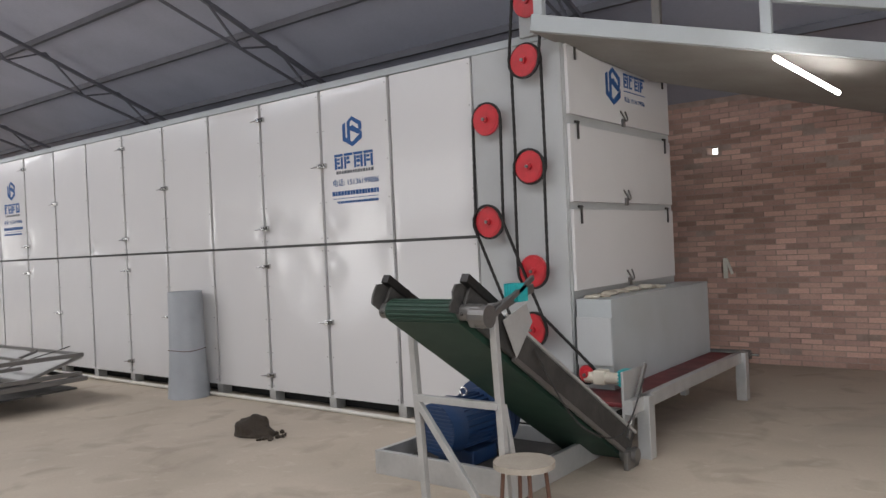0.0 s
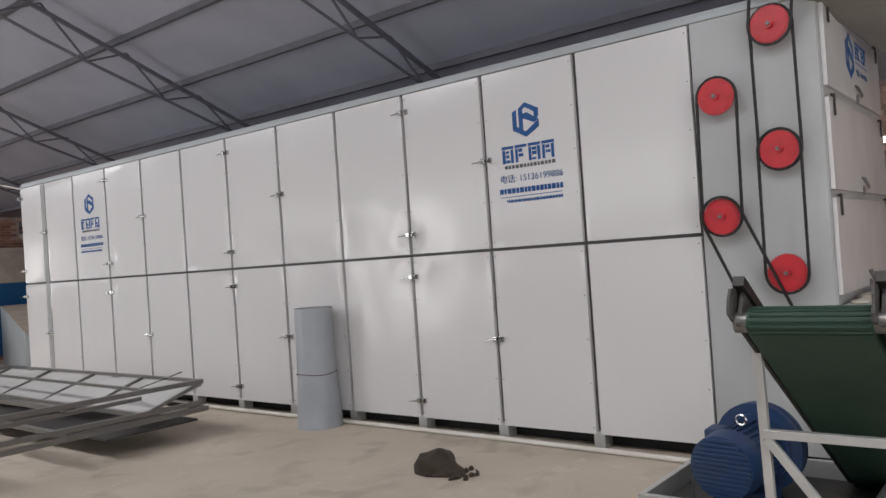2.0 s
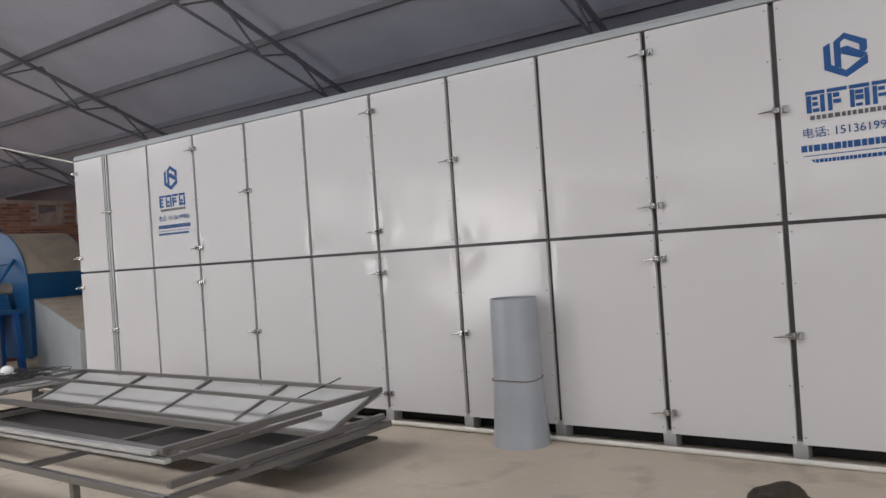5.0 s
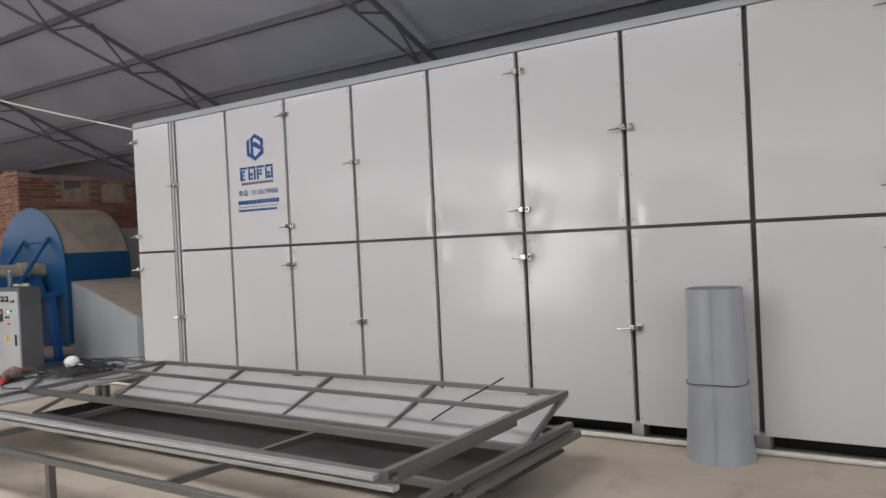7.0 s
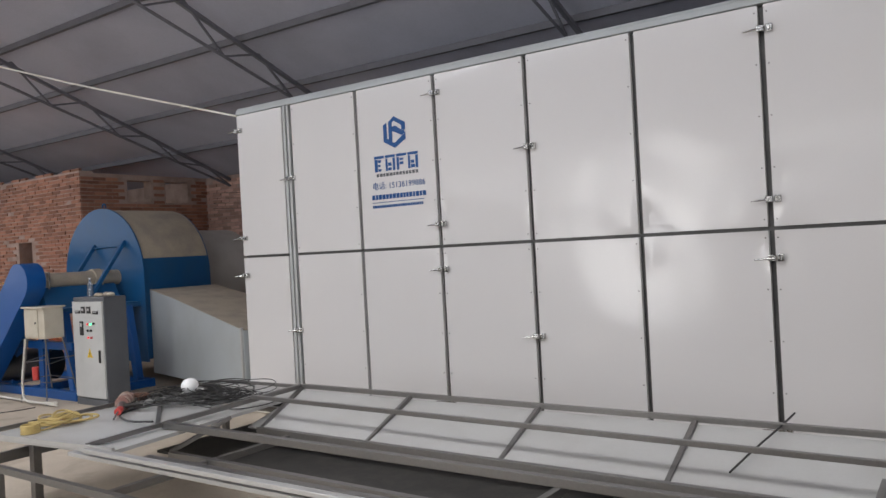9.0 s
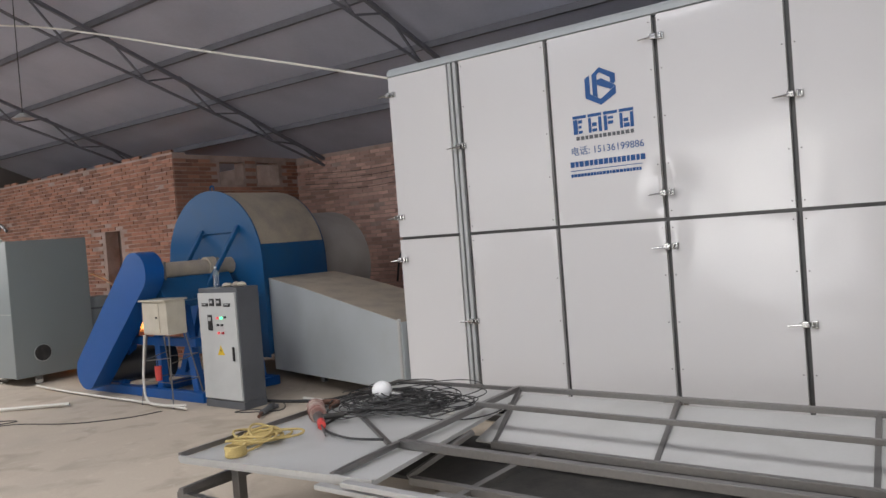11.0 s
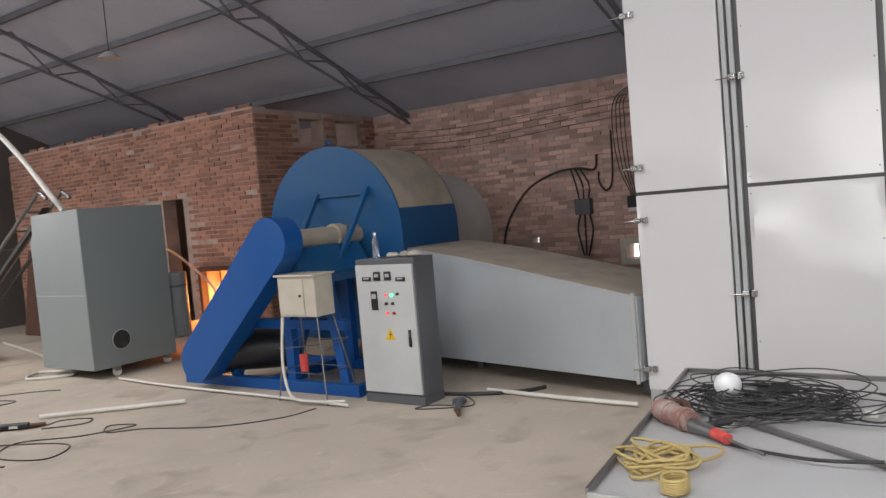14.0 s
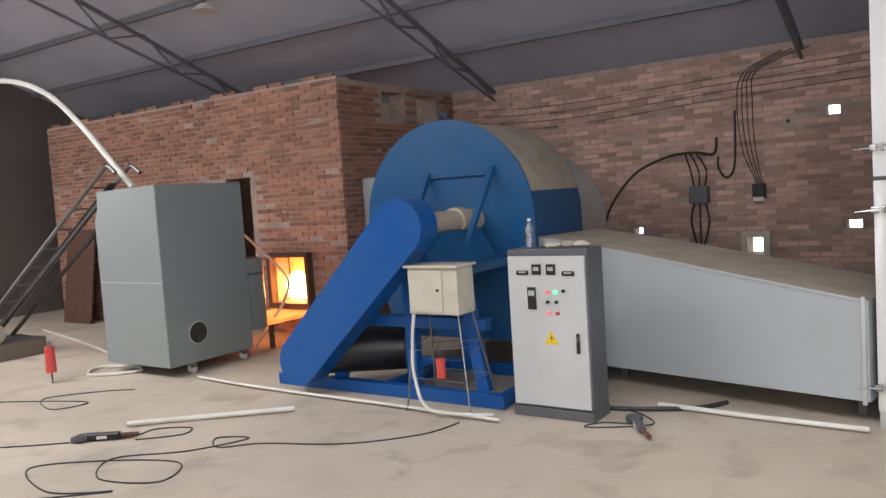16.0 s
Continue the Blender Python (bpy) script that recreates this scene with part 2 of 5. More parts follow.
def thing(name, at, label, category, group="", kind=""):
    ob = new(name)
    ob.empty_display_size = .1
    ob.location = at
    return tagged(ob, label, category, group, kind)


def fit_in(parent, move=(0, 0, 0)):
    """Parts under a thing are built in world space: take the thing's own place out again, then move the whole."""
    for o in parent.children:
        o.matrix_parent_inverse = Matrix.Translation(-Vector(parent.location))
    parent.location += Vector(move)


def box(name, dims, material, parent=None, bevel=.004, label=""):
    return part(name, add_box(bmesh.new(), *dims, bevel), material, parent, label)


def structure(name, bm, material, label, category, smooth=False):
    return tagged(part(name, bm, material, None, "", smooth), label, category, "", "structure")


# ---- the hall ----
X0, X1, Y0, Y1, YR = -14.0, 19.0, -8.5, 4.25, -2.0
EAVE, RISE = 3.32, .4


def roof_z(y):
    return EAVE + RISE * ((Y1 - y) if y > YR else (Y1 - YR) - (Y1 - YR) / (YR - Y0) * (YR - y))


structure("floor", add_box(bmesh.new(), X0 - .3, X1 + .3, Y0 - .3, Y1 + .4, -.2, 0), M_FLOOR,
          "dusty tan concrete floor with pale and dark stains", "floor")
structure("ground", add_box(bmesh.new(), -120, 120, -120, 120, -.4, -.21), M_FLOOR,
          "bare dusty yard ground round the hall", "ground")


def slab_with_holes(bm, u0, u1, v0, v1, holes, place):
    """A wall slab cut into cells round its openings; place(u, v, side)."""
    us = sorted({u0, u1, *[h[i] for h in holes for i in (0, 1)]})
    vs = sorted({v0, v1, *[h[i] for h in holes for i in (2, 3)]})
    for a, b in zip(us, us[1:]):
        for c, d in zip(vs, vs[1:]):
            if any(h[0] <= (a + b) / 2 <= h[1] and h[2] <= (c + d) / 2 <= h[3] for h in holes):
                continue
            add_prism(bm, [(a, c), (b, c), (b, d), (a, d)], place)
    return bm


# the first is the inferred gate; the others are made up for fill lamps
FRONT_OPENINGS = [(.3, 2.5, 0, 2.9), (14.6, 17.8, 0, 3.1), (-4.5, 12.5, 2.93, 3.2)]
structure("wall_front", slab_with_holes(bmesh.new(), X0, X1, 0, 3.35, FRONT_OPENINGS, lambda u, v, s: (u, Y0 - .24 * s, v)),
          M_WALLG, "grey rendered wall, unseen, with a gate and openings for fill lamps", "wall")
# the opening in this wall is made up for the west fill lamp
structure("wall_west", slab_with_holes(bmesh.new(), Y0, Y1, 0, 6.2, [(-6.5, -1.5, 1.7, 3.1)],
                                       lambda u, v, s: (X0 - .24 * s, u, v)),
          M_WALLG, "dark grey rendered end wall", "wall")
structure("wall_east", slab_with_holes(bmesh.new(), Y0, Y1, 0, 6.2, [(-7.2, -3.2, 0, 3.1)], lambda u, v, s: (X1 + .24 * s, u, v)),
          M_WALLG, "dark grey rendered end wall with an open gate", "wall")

bm = bmesh.new()
for a, b in ((Y1 + .4, YR), (YR, Y0 - .4)):
    # cuts in the front slope, made up to let the roof fill through
    lights = [(x - 4.7, x + 4.7) for x in (-9.0, 2.5, 14.0)] if b < YR else []
    cut = [X0 - .3, *[q for p in lights for q in p], X1 + .3]
    for k, (xa, xb) in enumerate(zip(cut, cut[1:])):
        for ya, yb in ([(a, b)] if k % 2 == 0 else [(a, -4.0), (-5.3, b)]):
            za, zb = (roof_z(YR) - RISE * abs(q - YR) for q in (ya, yb))
            add_prism(bm, [(ya, za), (yb, zb), (yb, zb + .06), (ya, za + .06)], lambda u, v, s: (xa if s == 0 else xb, u, v))
for i in range(11):
    y = Y1 - 1.03 - i * 1.06
    if abs(y - YR) > .2 and not -5.5 < y < -3.9:
        known = set(bm.faces)
        add_bar(bm, (X0, y, roof_z(y) - .045), (X1, y, roof_z(y) - .045), .06, .08)
        for f in set(bm.faces) - known:
            f.material_index = 1
structure("ceiling", bm, M_ROOF, "dim grey sheet roof on dark purlins", "roof").data.materials.append(M_TRUSS)


def roof_truss():
    t = thing("roof_truss", (0, Y1, EAVE), "dark slender steel lattice roof truss", "truss", "roof trusses")
    top = [(y, roof_z(y) - .12) for y in np.linspace(Y1 - .02, Y0 + .02, 23)]
    bot = [(y, z - .12 - .34 * min(1, (Y1 - y) / 5.0, (y - Y0) / 5.0)) for y, z in top]
    for side in (0, 1):
        a, b = (0, 11) if side == 0 else (11, 22)
        for n, ch in (("top_chord", top), ("bottom_chord", bot)):
            bmc = bmesh.new()
            add_bar(bmc, (0, *ch[a]), (0, *ch[b]), .05, .05)
            if n == "bottom_chord":
                bmc.free()
                bmc = add_tube(bmesh.new(), [Vector((0, *c)) for c in ch[a:b + 1]], .023, 4)
            part(n, bmc, M_TRUSS, t)
    for i in range(22):
        p, q = (top[i], bot[i + 1]) if i % 2 else (bot[i], top[i + 1])
        part("web_bar", add_bar(bmesh.new(), (0, *p), (0, *q), .025, .025), M_TRUSS, t)
    fit_in(t)
    return t


truss = roof_truss()
truss.location.x = -5.12
for x in (-9.3, -.94, 3.26, 7.2, 11.3, 15.4):
    copy_thing(truss, pose(x, Y1, EAVE))

# ---- the dryer ----
W, ZT, ZM, ZB = .9405, 3.24, 1.682, .118
dryer = thing("belt_dryer", (6, 1, 0), "long white-panelled belt dryer with red chain sprockets at its end", "dryer")
box("body", (.14, 12.16, .03, 2.2, .14, 3.235), M_FRAME, dryer)
box("roof_rail", (.13, 12.19, -.012, .06, 3.25, 3.3), M_LIGHTGREY, dryer, .006)
box("roof_sheet", (.14, 12.18, .0, 2.22, 3.302, 3.32), M_LIGHTGREY, dryer)
# recessed black box stands in for the shade under the doors
box("gap_shade", (.2, 12.1, .16, 2.0, .0, .139), M_GAP_SHADE, dryer)
box("drive_panel", (11.315, 12.18, -.002, .029, .1, 3.248), M_GREY, dryer, .004)
box("end_sheet", (12.161, 12.185, .03, 2.2, .1, 3.248), M_GREY, dryer, .004)
for k in range(0, 13):
    x = .2 if k == 0 else k * W
    box("foot", (x - .05, x + .05, -.01, .12, 0, .139), M_GALV, dryer, .004)
    if k == 1:
        box("post", (.86, .895, -.012, .029, .11, 3.245), M_GREY, dryer)
        box("post", (.915, .95, -.012, .029, .11, 3.245), M_GREY, dryer)

# printed mark: an open hexagon outline with a notched letter-like core, as plain shapes
MARK = [[(-.88, .53), (-.59, .66), (-.59, -.33), (0, -.68), (.62, -.27), (.88, -.1), (.88, -.52), (0, -1), (-.88, -.52)],
        [(-.45, -.42), (-.45, .67), (-.17, .87), (-.17, -.56)],
        [(-.165, .875), (0, 1), (.88, .53), (.88, .1), (.77, 0), (.58, .1), (.58, .37), (0, .72), (-.165, .6)],
        [(-.165, .36), (.1, .4), (.575, .095), (.765, -.005), (.87, -.09), (.61, -.26), (-.165, .08)]]


def glyph_bars(rng, x, z, s):
    """Bars that fill a square block of the size of a printed sign."""
    out = [(x, x + s * .97, z + s * .95, z + s * 1.15)]
    k = rng.uniform(.2, .34)
    out += [(x + s * .02, x + s * k, z - s * .05, z + s * .9)]
    if rng.random() < .6:
        out += [(x + s * .72, x + s * .95, z - s * .05, z + s * .9)]
    for f in (-.02, .32, .64):
        if rng.random() < .85:
            out.append((x + s * (k + .05), x + s * rng.choice((.67, .6)), z + s * f, z + s * (f + rng.uniform(.14, .26))))
    return out


def text_mesh(body, size, depth, name, material):
    cu = bpy.data.curves.new(name, "FONT")
    cu.body, cu.size, cu.extrude, cu.space_character = body, size, depth, 1.02
    tmp = bpy.data.objects.new(name, cu)
    scene.collection.objects.link(tmp)
    bpy.context.view_layer.update()
    me = bpy.data.meshes.new_from_object(tmp.evaluated_get(bpy.context.evaluated_depsgraph_get()))
    bpy.data.objects.remove(tmp)
    me.materials.clear()
    me.materials.append(material)
    return me


PHONE = text_mesh("电话: 15136199886", .078, .0006, "phone_number", M_PRINT)


def print_mark(parent, m, s=1.0, seed=1):
    """Blue print on a door; m maps local x across, y up, z out of the door."""
    rng = random.Random(seed)

    def place(u, v, side):
        return m @ Vector((u * s, v * s, .0012 * side))
    bmm = bmesh.new()
    k = .15
    for piece in MARK:
        add_prism(bmm, [(p[0] * k, p[1] * k + .42) for p in piece], place)
    part("printed_mark", bmm, M_PRINT, parent, "blue printed mark")
    for x in range(4):
        bmm = bmesh.new()
        for x0, x1, z0, z1 in glyph_bars(rng, -.262 + x * .135, .07, .125):
            add_prism(bmm, [(x0, z0), (x1, z0), (x1, z1), (x0, z1)], place)
        part("printed_sign", bmm, M_PRINT, parent)
    bmm = bmesh.new()
    x = -.24
    while x < .24:
        w = rng.uniform(.02, .034)
        add_prism(bmm, [(x, .015), (x + w, .015), (x + w, .045), (x, .045)], place)
        x += w + .01
    tagged(part("printed_caption", bmm, M_DARKGREY, parent), kind="stuff")
    ob = new("phone_number", PHONE)
    ob.parent = parent
    ob.matrix_basis = m @ Matrix.Translation((-.3 * s, -.1 * s, .001)) @ Matrix.Diagonal((s, s, 1, 1))
    bmm = bmesh.new()
    x = -.31
    while x < .3:
        w = rng.uniform(.022, .04)
        add_prism(bmm, [(x, -.2), (x + w, -.2), (x + w, -.155), (x, -.155)], place)
        x += w + .008
    add_prism(bmm, [(-.31, -.232), (.31, -.232), (.31, -.226), (-.31, -.226)], place)
    x = -.31
    while x < .3:
        w = rng.uniform(.015, .03)
        add_prism(bmm, [(x, -.28), (x + w, -.28), (x + w, -.255), (x, -.255)], place)
        x += w + .005
    tagged(part("printed_line", bmm, M_PRINT, parent), kind="stuff")


def latch(parent, x, z, flip=1):
    b = bmesh.new()
    add_box(b, x - .026, x + .022, -.06, -.012, z - .022, z + .022, .006)
    add_cyl(b, (x + .02 * flip, -.05, z), (x - .12 * flip, -.058, z - .01), .011, 8, .004)
    add_box(b, x + .035 * flip, x + .075 * flip, -.045, -.012, z - .026, z + .026, .005)
    add_cyl(b, (x + .055 * flip, -.055, z - .018), (x + .055 * flip, -.055, z + .018), .008, 8)
    part("latch", b, M_CHROME, parent, "chrome toggle latch")


def dented_panel(xa, xb, z0, z1, seed):
    """A thin sheet door that is pulled in and pushed out a little near its fixings."""
    rg = random.Random(seed * 7 + 1)
    zm = z0 if z0 > 1 else z1
    dents = [(rg.choice((xa, xb)), zm + rg.uniform(-.3, .3), rg.uniform(.06, .16), rg.choice((-1, 1)) * rg.uniform(.005, .016)) for _ in range(4)]
    dents += [(rg.uniform(xa, xb), rg.uniform(z0, z1), rg.uniform(.15, .35), rg.uniform(-.006, .006)) for _ in range(3)]
    bay = seed // 2
    if bay in (2, 5, 8):
        dents += [(xb - .02, zm + rg.uniform(-.25, .25), .09, .016), (xb - .1, zm + rg.uniform(-.1, .1), .12, -.01)]
    if bay in (3, 6, 7, 9, 10):
        dents += [(xa + .02, zm + rg.uniform(-.3, .3), .08, .018), (xa + .12, zm + rg.uniform(-.25, .25), .1, -.012)]
    b, nx, nz = bmesh.new(), 24, 40
    g = []
    for i in range(nx + 1):
        col = []
        for j in range(nz + 1):
            x, z = xa + (xb - xa) * i / nx, z0 + (z1 - z0) * j / nz
            d = sum(h * math.exp(-((x - a) ** 2 + (z - c) ** 2) / (2 * s * s)) for a, c, s, h in dents)
            edge = i in (0, nx) or j in (0, nz)
            col.append(b.verts.new((x, -.014 + d * (0 if edge else 1), z)))
        g.append(col)
    for i in range(nx):
        for j in range(nz):
            b.faces.new((g[i][j], g[i + 1][j], g[i + 1][j + 1], g[i][j + 1]))
    rim = g[0] + [c[-1] for c in g[1:]] + g[-1][-2::-1] + [c[0] for c in g[-2:0:-1]]
    back = [b.verts.new((v.co.x, .028, v.co.z)) for v in rim]
    for k in range(len(rim)):
        q = (k + 1) % len(rim)
        b.faces.new((rim[k], rim[q], back[q], back[k]))
    bmesh.ops.recalc_face_normals(b, faces=b.faces[:])
    return b


SCREW = mesh_of(add_cyl(bmesh.new(), (0, 0, 0), (0, -.004, 0), .006, 6), "screw", M_STEEL)
edges = [(.145, .845)] + [((k * W if k > 1 else .97) + .021, (k + 1) * W - .021) for k in range(1, 12)]
edges[-1] = (11 * W + .021, 11.3)
for i, (xa, xb) in enumerate(edges):
    for z0, z1 in ((ZM + .014, ZT), (ZB, ZM - .014)):
        p = part("door_panel", dented_panel(xa, xb, z0, z1, i * 2 + (z0 > 1)), M_WHITE, dryer, "", True)
        k = i if i else 0
        if k % 3 == 0 and k:
            for z in ((3.07, 1.886) if z0 > 1 else (1.476, .286)):
                latch(p, xa - .018, z)
        if k % 3 == 1:
            latch(p, xa - (.018 if k > 1 else .05), 2.476 if z0 > 1 else .888)
        if k == 0:
            for z in ((3.07, 1.886) if z0 > 1 else (1.476, .286)):
                latch(p, xa + .01, z)
        for z in np.linspace(z0 + .05, z1 - .05, 5):
            for x in (xa + .02, xb - .02):
                if (k % 3 != 2 or x > xa + .1) and k > 0:
                    s = new("screw", SCREW)
                    s.parent, s.location = p, (x, -.014, z)
        if z0 > 1 and i in (2, 10):
            print_mark(p, pose((xa + xb) / 2 - (.0 if i == 2 else .02), -.0175, 2.36, 90, 0, 0), 1.0, i)

# sprockets and chains on the drive panel
SPR = dict(a=(11.96, 3.56), b=(11.91, 3.087), c=(11.51, 2.66), d=(11.915, 2.227), e=(11.495, 1.8), f=(11.91, 1.377),
           g=(11.885, .9), h=(12.35, .57))


def sprocket(x, z, r, y=-.1):
    s = bmesh.new()
    n = 40
    pts = [((r if i % 2 else r - .011) * math.cos(math.pi * i / n), (r if i % 2 else r - .011) * math.sin(math.pi * i / n))
           for i in range(2 * n)]
    add_prism(s, pts, lambda u, v, q: (x + u, y + (.011 if q else -.011), z + v))
    add_cyl(s, (x, y - .012, z), (x, y - .016, z), r * .82, 32)
    add_cyl(s, (x, y - .045, z), (x, y - .01, z), .028, 16)
    sp = part("sprocket", s, M_RED, dryer, "red toothed sprocket wheel")
    part("shaft", add_cyl(bmesh.new(), (x, y - .06, z), (x, .03, z), .014, 12), M_STEEL, sp)


for n, (x, z) in SPR.items():
    sprocket(x, z, .07 if n == "h" else .135, -.1)
box("bracket", (11.84, 12.02, -.05, .05, 3.29, 3.66), M_GREY, dryer, .006)


def chain(p, q, rp, rq, y):
    (xa, za), (xb, zb) = p, q
    ang = math.atan2(zb - za, xb - xa)
    off = math.acos(max(-1, min(1, (rp - rq) / math.hypot(xb - xa, zb - za))))
    pts = []
    for c, r, s0, s1 in ((p, rp, ang + off, ang + 2 * math.pi - off), (q, rq, ang - off, ang + off)):
        for i in range(13):
            t = s0 + (s1 - s0) * i / 12
            pts.append(Vector((c[0] + r * math.cos(t), y, c[1] + r * math.sin(t))))
    b, path = bmesh.new(), []
    for u, v in zip(pts, pts[1:] + pts[:1]):
        n = max(1, int((v - u).length / .032))
        path += [u.lerp(v, i / n) for i in range(n)]
    for i, u in enumerate(path):
        v = path[(i + 1) % len(path)]
        if (v - u).length > .002:
            add_bar(b, u, v, .017, .024 if i % 2 else .017, (0, 1, 0))
    part("chain", b, M_CHAIN, dryer, "oily black drive chain")


for p, q, y in (("a", "b", -.115), ("b", "d", -.085), ("d", "f", -.115), ("c", "e", -.1), ("e", "g", -.13), ("g", "h", -.1)):
    chain(SPR[p], SPR[q], .14, .14 if q != "h" else .075, y)

# end face doors with their handles, and the box below them
for z0, z1 in ((2.635, 3.2), (1.925, 2.555), (1.205, 1.865)):
    p = part("end_door", add_box(bmesh.new(), 12.186, 12.215, .05, 2.15, z0, z1, .004), M_WHITE, dryer)
    for y in (.17, 2.0):
        h = add_bar(bmesh.new(), (12.225, y, z1 + .03), (12.225, y, z1 - .12), .025, .012, (1, 0, 0), .003)
        add_cyl(h, (12.215, y - .03, z1 + .02), (12.215, y + .03, z1 + .02), .012, 8)
        part("hinge", h, M_SOOT_SHADE, p)
    h = add_tube(bmesh.new(), smooth_path([(12.22, 1.0, z0 + .12), (12.25, 1.02, z0 + .05), (12.25, 1.05, z0 + .03),
                                           (12.25, 1.08, z0 + .05), (12.22, 1.1, z0 + .12)]), .008, 6)
    add_box(h, 12.215, 12.23, 1.02, 1.08, z0 - .02, z0 + .05, .003)
    part("handle", h, M_STEEL, p)
    if z0 > 2.5:
        rng = random.Random(4)
        m = pose(12.2155, .98, 2.965, 90, 0, 90)
        b = bmesh.new()
        for piece in MARK:
            add_prism(b, [(u * .17 - .1, v * .17) for u, v in piece], lambda u, v, s: m @ Vector((u, v, .0012 * s)))
        part("printed_mark", b, M_PRINT, p, "blue printed mark")
        for x in range(4):
            b = bmesh.new()
            for x0, x1, za, zb in glyph_bars(rng, .12 + x * .12, .02, .11):
                add_prism(b, [(x0, za), (x1, za), (x1, zb), (x0, zb)], lambda u, v, s: m @ Vector((u, v, .0012 * s)))
            part("printed_sign", b, M_PRINT, p)
        b = bmesh.new()
        add_prism(b, [(.12, -.02), (.6, -.02), (.6, -.012), (.12, -.012)], lambda u, v, s: m @ Vector((u, v, .0012 * s)))
        part("printed_line", b, M_PRINT, p)
        ob = new("phone_number", PHONE)
        ob.parent, ob.matrix_basis = p, m @ Matrix.Translation((.12, -.11, .001)) @ Matrix.Scale(.72, 4)
b = bmesh.new()
add_prism(b, [(12.22, .43), (12.22, 1.14), (12.52, 1.14), (12.52, .43)], lambda u, v, s: (u, .02 if s == 0 else 2.2, v))
part("feed_chute", b, M_LIGHTGREY, dryer, "light grey sheet metal chute")
box("chute_flap", (12.22, 12.52, -.0, .018, .62, 1.0), M_GREY, dryer)
b = bmesh.new()
add_cyl(b, (12.34, -.1, .55), (12.64, -.1, .55), .045, 16)
add_box(b, 12.42, 12.52, -.15, -.04, .5, .61, .012)
part("gear_reducer", b, M_CREAM, dryer, "small cream gear reducer", True)
b = add_box(bmesh.new(), 12.64, 12.74, -.17, -.06, .5, .63, .012)
for i in range(5):
    add_box(b, 12.636, 12.744, -.176, -.054, .512 + i * .024, .52 + i * .024)
part("gear_motor", b, M_TEAL, dryer, "teal finned gear motor")
fit_in(dryer)

# crumpled gloves and rags on the chute
rags = thing("work_rags", (12.36, .6, 1.12), "crumpled dusty rags and sticks lying on the chute", "rags")
rng = random.Random(7)
for i in range(11):
    y = .15 + i * .12
    b = add_ball(bmesh.new(), (12.3 + rng.uniform(-.03, .06), y, 1.125 + rng.uniform(0, .02)), .06, (1.1, 1.5, .35), 10)
    for v in b.verts:
        v.co += Vector((0, 0, 1)) * .02 * noise.noise(v.co * 20)
    part("rag", b, M_DUST if i % 2 else M_CREAM, rags, "", True)
fit_in(rags, (0, 0, .02))

# discharge tray conveyor across the end
tray = thing("tray_conveyor", (12.6, 1, 0), "low grey steel conveyor with a dark red belt", "conveyor")
for x0, x1 in ((12.26, 12.3), (12.8, 12.86)):
    box("side_rail", (x0, x1, -.42, 2.3, .36, .46), M_GALV, tray)
box("belt", (12.3, 12.8, -.4, 2.26, .4, .435), M_REDBELT, tray, .01, "dark red conveyor belt")
for y in (-.17, 2.12):
    box("leg", (12.8, 12.9, y - .05, y + .05, 0, .46), M_GALV, tray, .006)
    box("leg", (12.24, 12.3, y - .05, y + .05, 0, .36), M_GALV, tray, .006)
part("roller", add_cyl(bmesh.new(), (12.29, 2.24, .42), (12.9, 2.24, .42), .045, 20), M_STEEL, tray, "", True)
box("end_plate", (12.78, 12.8, -.42, -.1, .3, .66), M_GALV, tray)
part("tension_arm", add_bar(bmesh.new(), (12.83, -.1, .68), (12.83, -.45, .2), .035, .02, (1, 0, 0)), M_STEEL, tray)
part("shaft", add_cyl(bmesh.new(), (12.86, 2.24, .42), (12.98, 2.24, .42), .015, 10), M_CHROME, tray)
fit_in(tray)

# inclined green belt conveyor on its stand
inc = thing("inclined_conveyor", (12.55, -1.6, 0), "inclined green ribbed belt conveyor on a steel stand", "conveyor")
A, B = Vector((12.55, -2.28, 1.27)), Vector((12.55, -.4, .1))
D = (B - A).normalized()
U = Vector((1, 0, 0)).cross(D).normalized()
if U.z < 0:
    U = -U
b = bmesh.new()
pts = []
for c, s in ((A, 1), (B, -1)):
    for i in range(13):
        t = math.pi * i / 12
        pts.append(c + .06 * s * (U * math.cos(t) - D * math.sin(t)))
add_prism(b, [(p.y, p.z) for p in pts], lambda u, v, s: (12.3 if s == 0 else 12.78, u, v))
part("belt", b, M_GREEN, inc, "green rubber belt", True)
b = bmesh.new()
L = (B - A).length
for i in range(60):
    for s in (1,):
        c = A + D * (L * (i + .5) / 60) + U * .061 * s
        add_bar(b, c + Vector((-.235, 0, 0)), c + Vector((.225, 0, 0)), .012, .008, U)
for i in range(9):
    t = math.pi * i / 8
    c = A + .062 * (U * math.cos(t) - D * math.sin(t))
    add_cyl(b, c + Vector((-.235, 0, 0)), c + Vector((.225, 0, 0)), .006, 6)
part("belt_ribs", b, M_GREEN, inc)
for x in (12.265, 12.815):
    b = bmesh.new()
    add_bar(b, Vector((x, 0, 0)) + Vector((0, A.y, A.z)) + U * .05 - D * .04, Vector((x, B.y, B.z)) + U * .05, .02, .17, U, .003)
    part("side_board", b, M_SOOT_SHADE, inc, "sooty black side board")
    b = add_bar(bmesh.new(), Vector((x, A.y, A.z)) + U * .15 - D * .1, Vector((x, A.y, A.z)) + U * .15 + D * .22, .05, .05, U, .004)
    part("angle_iron", b, M_CHAIN, inc)
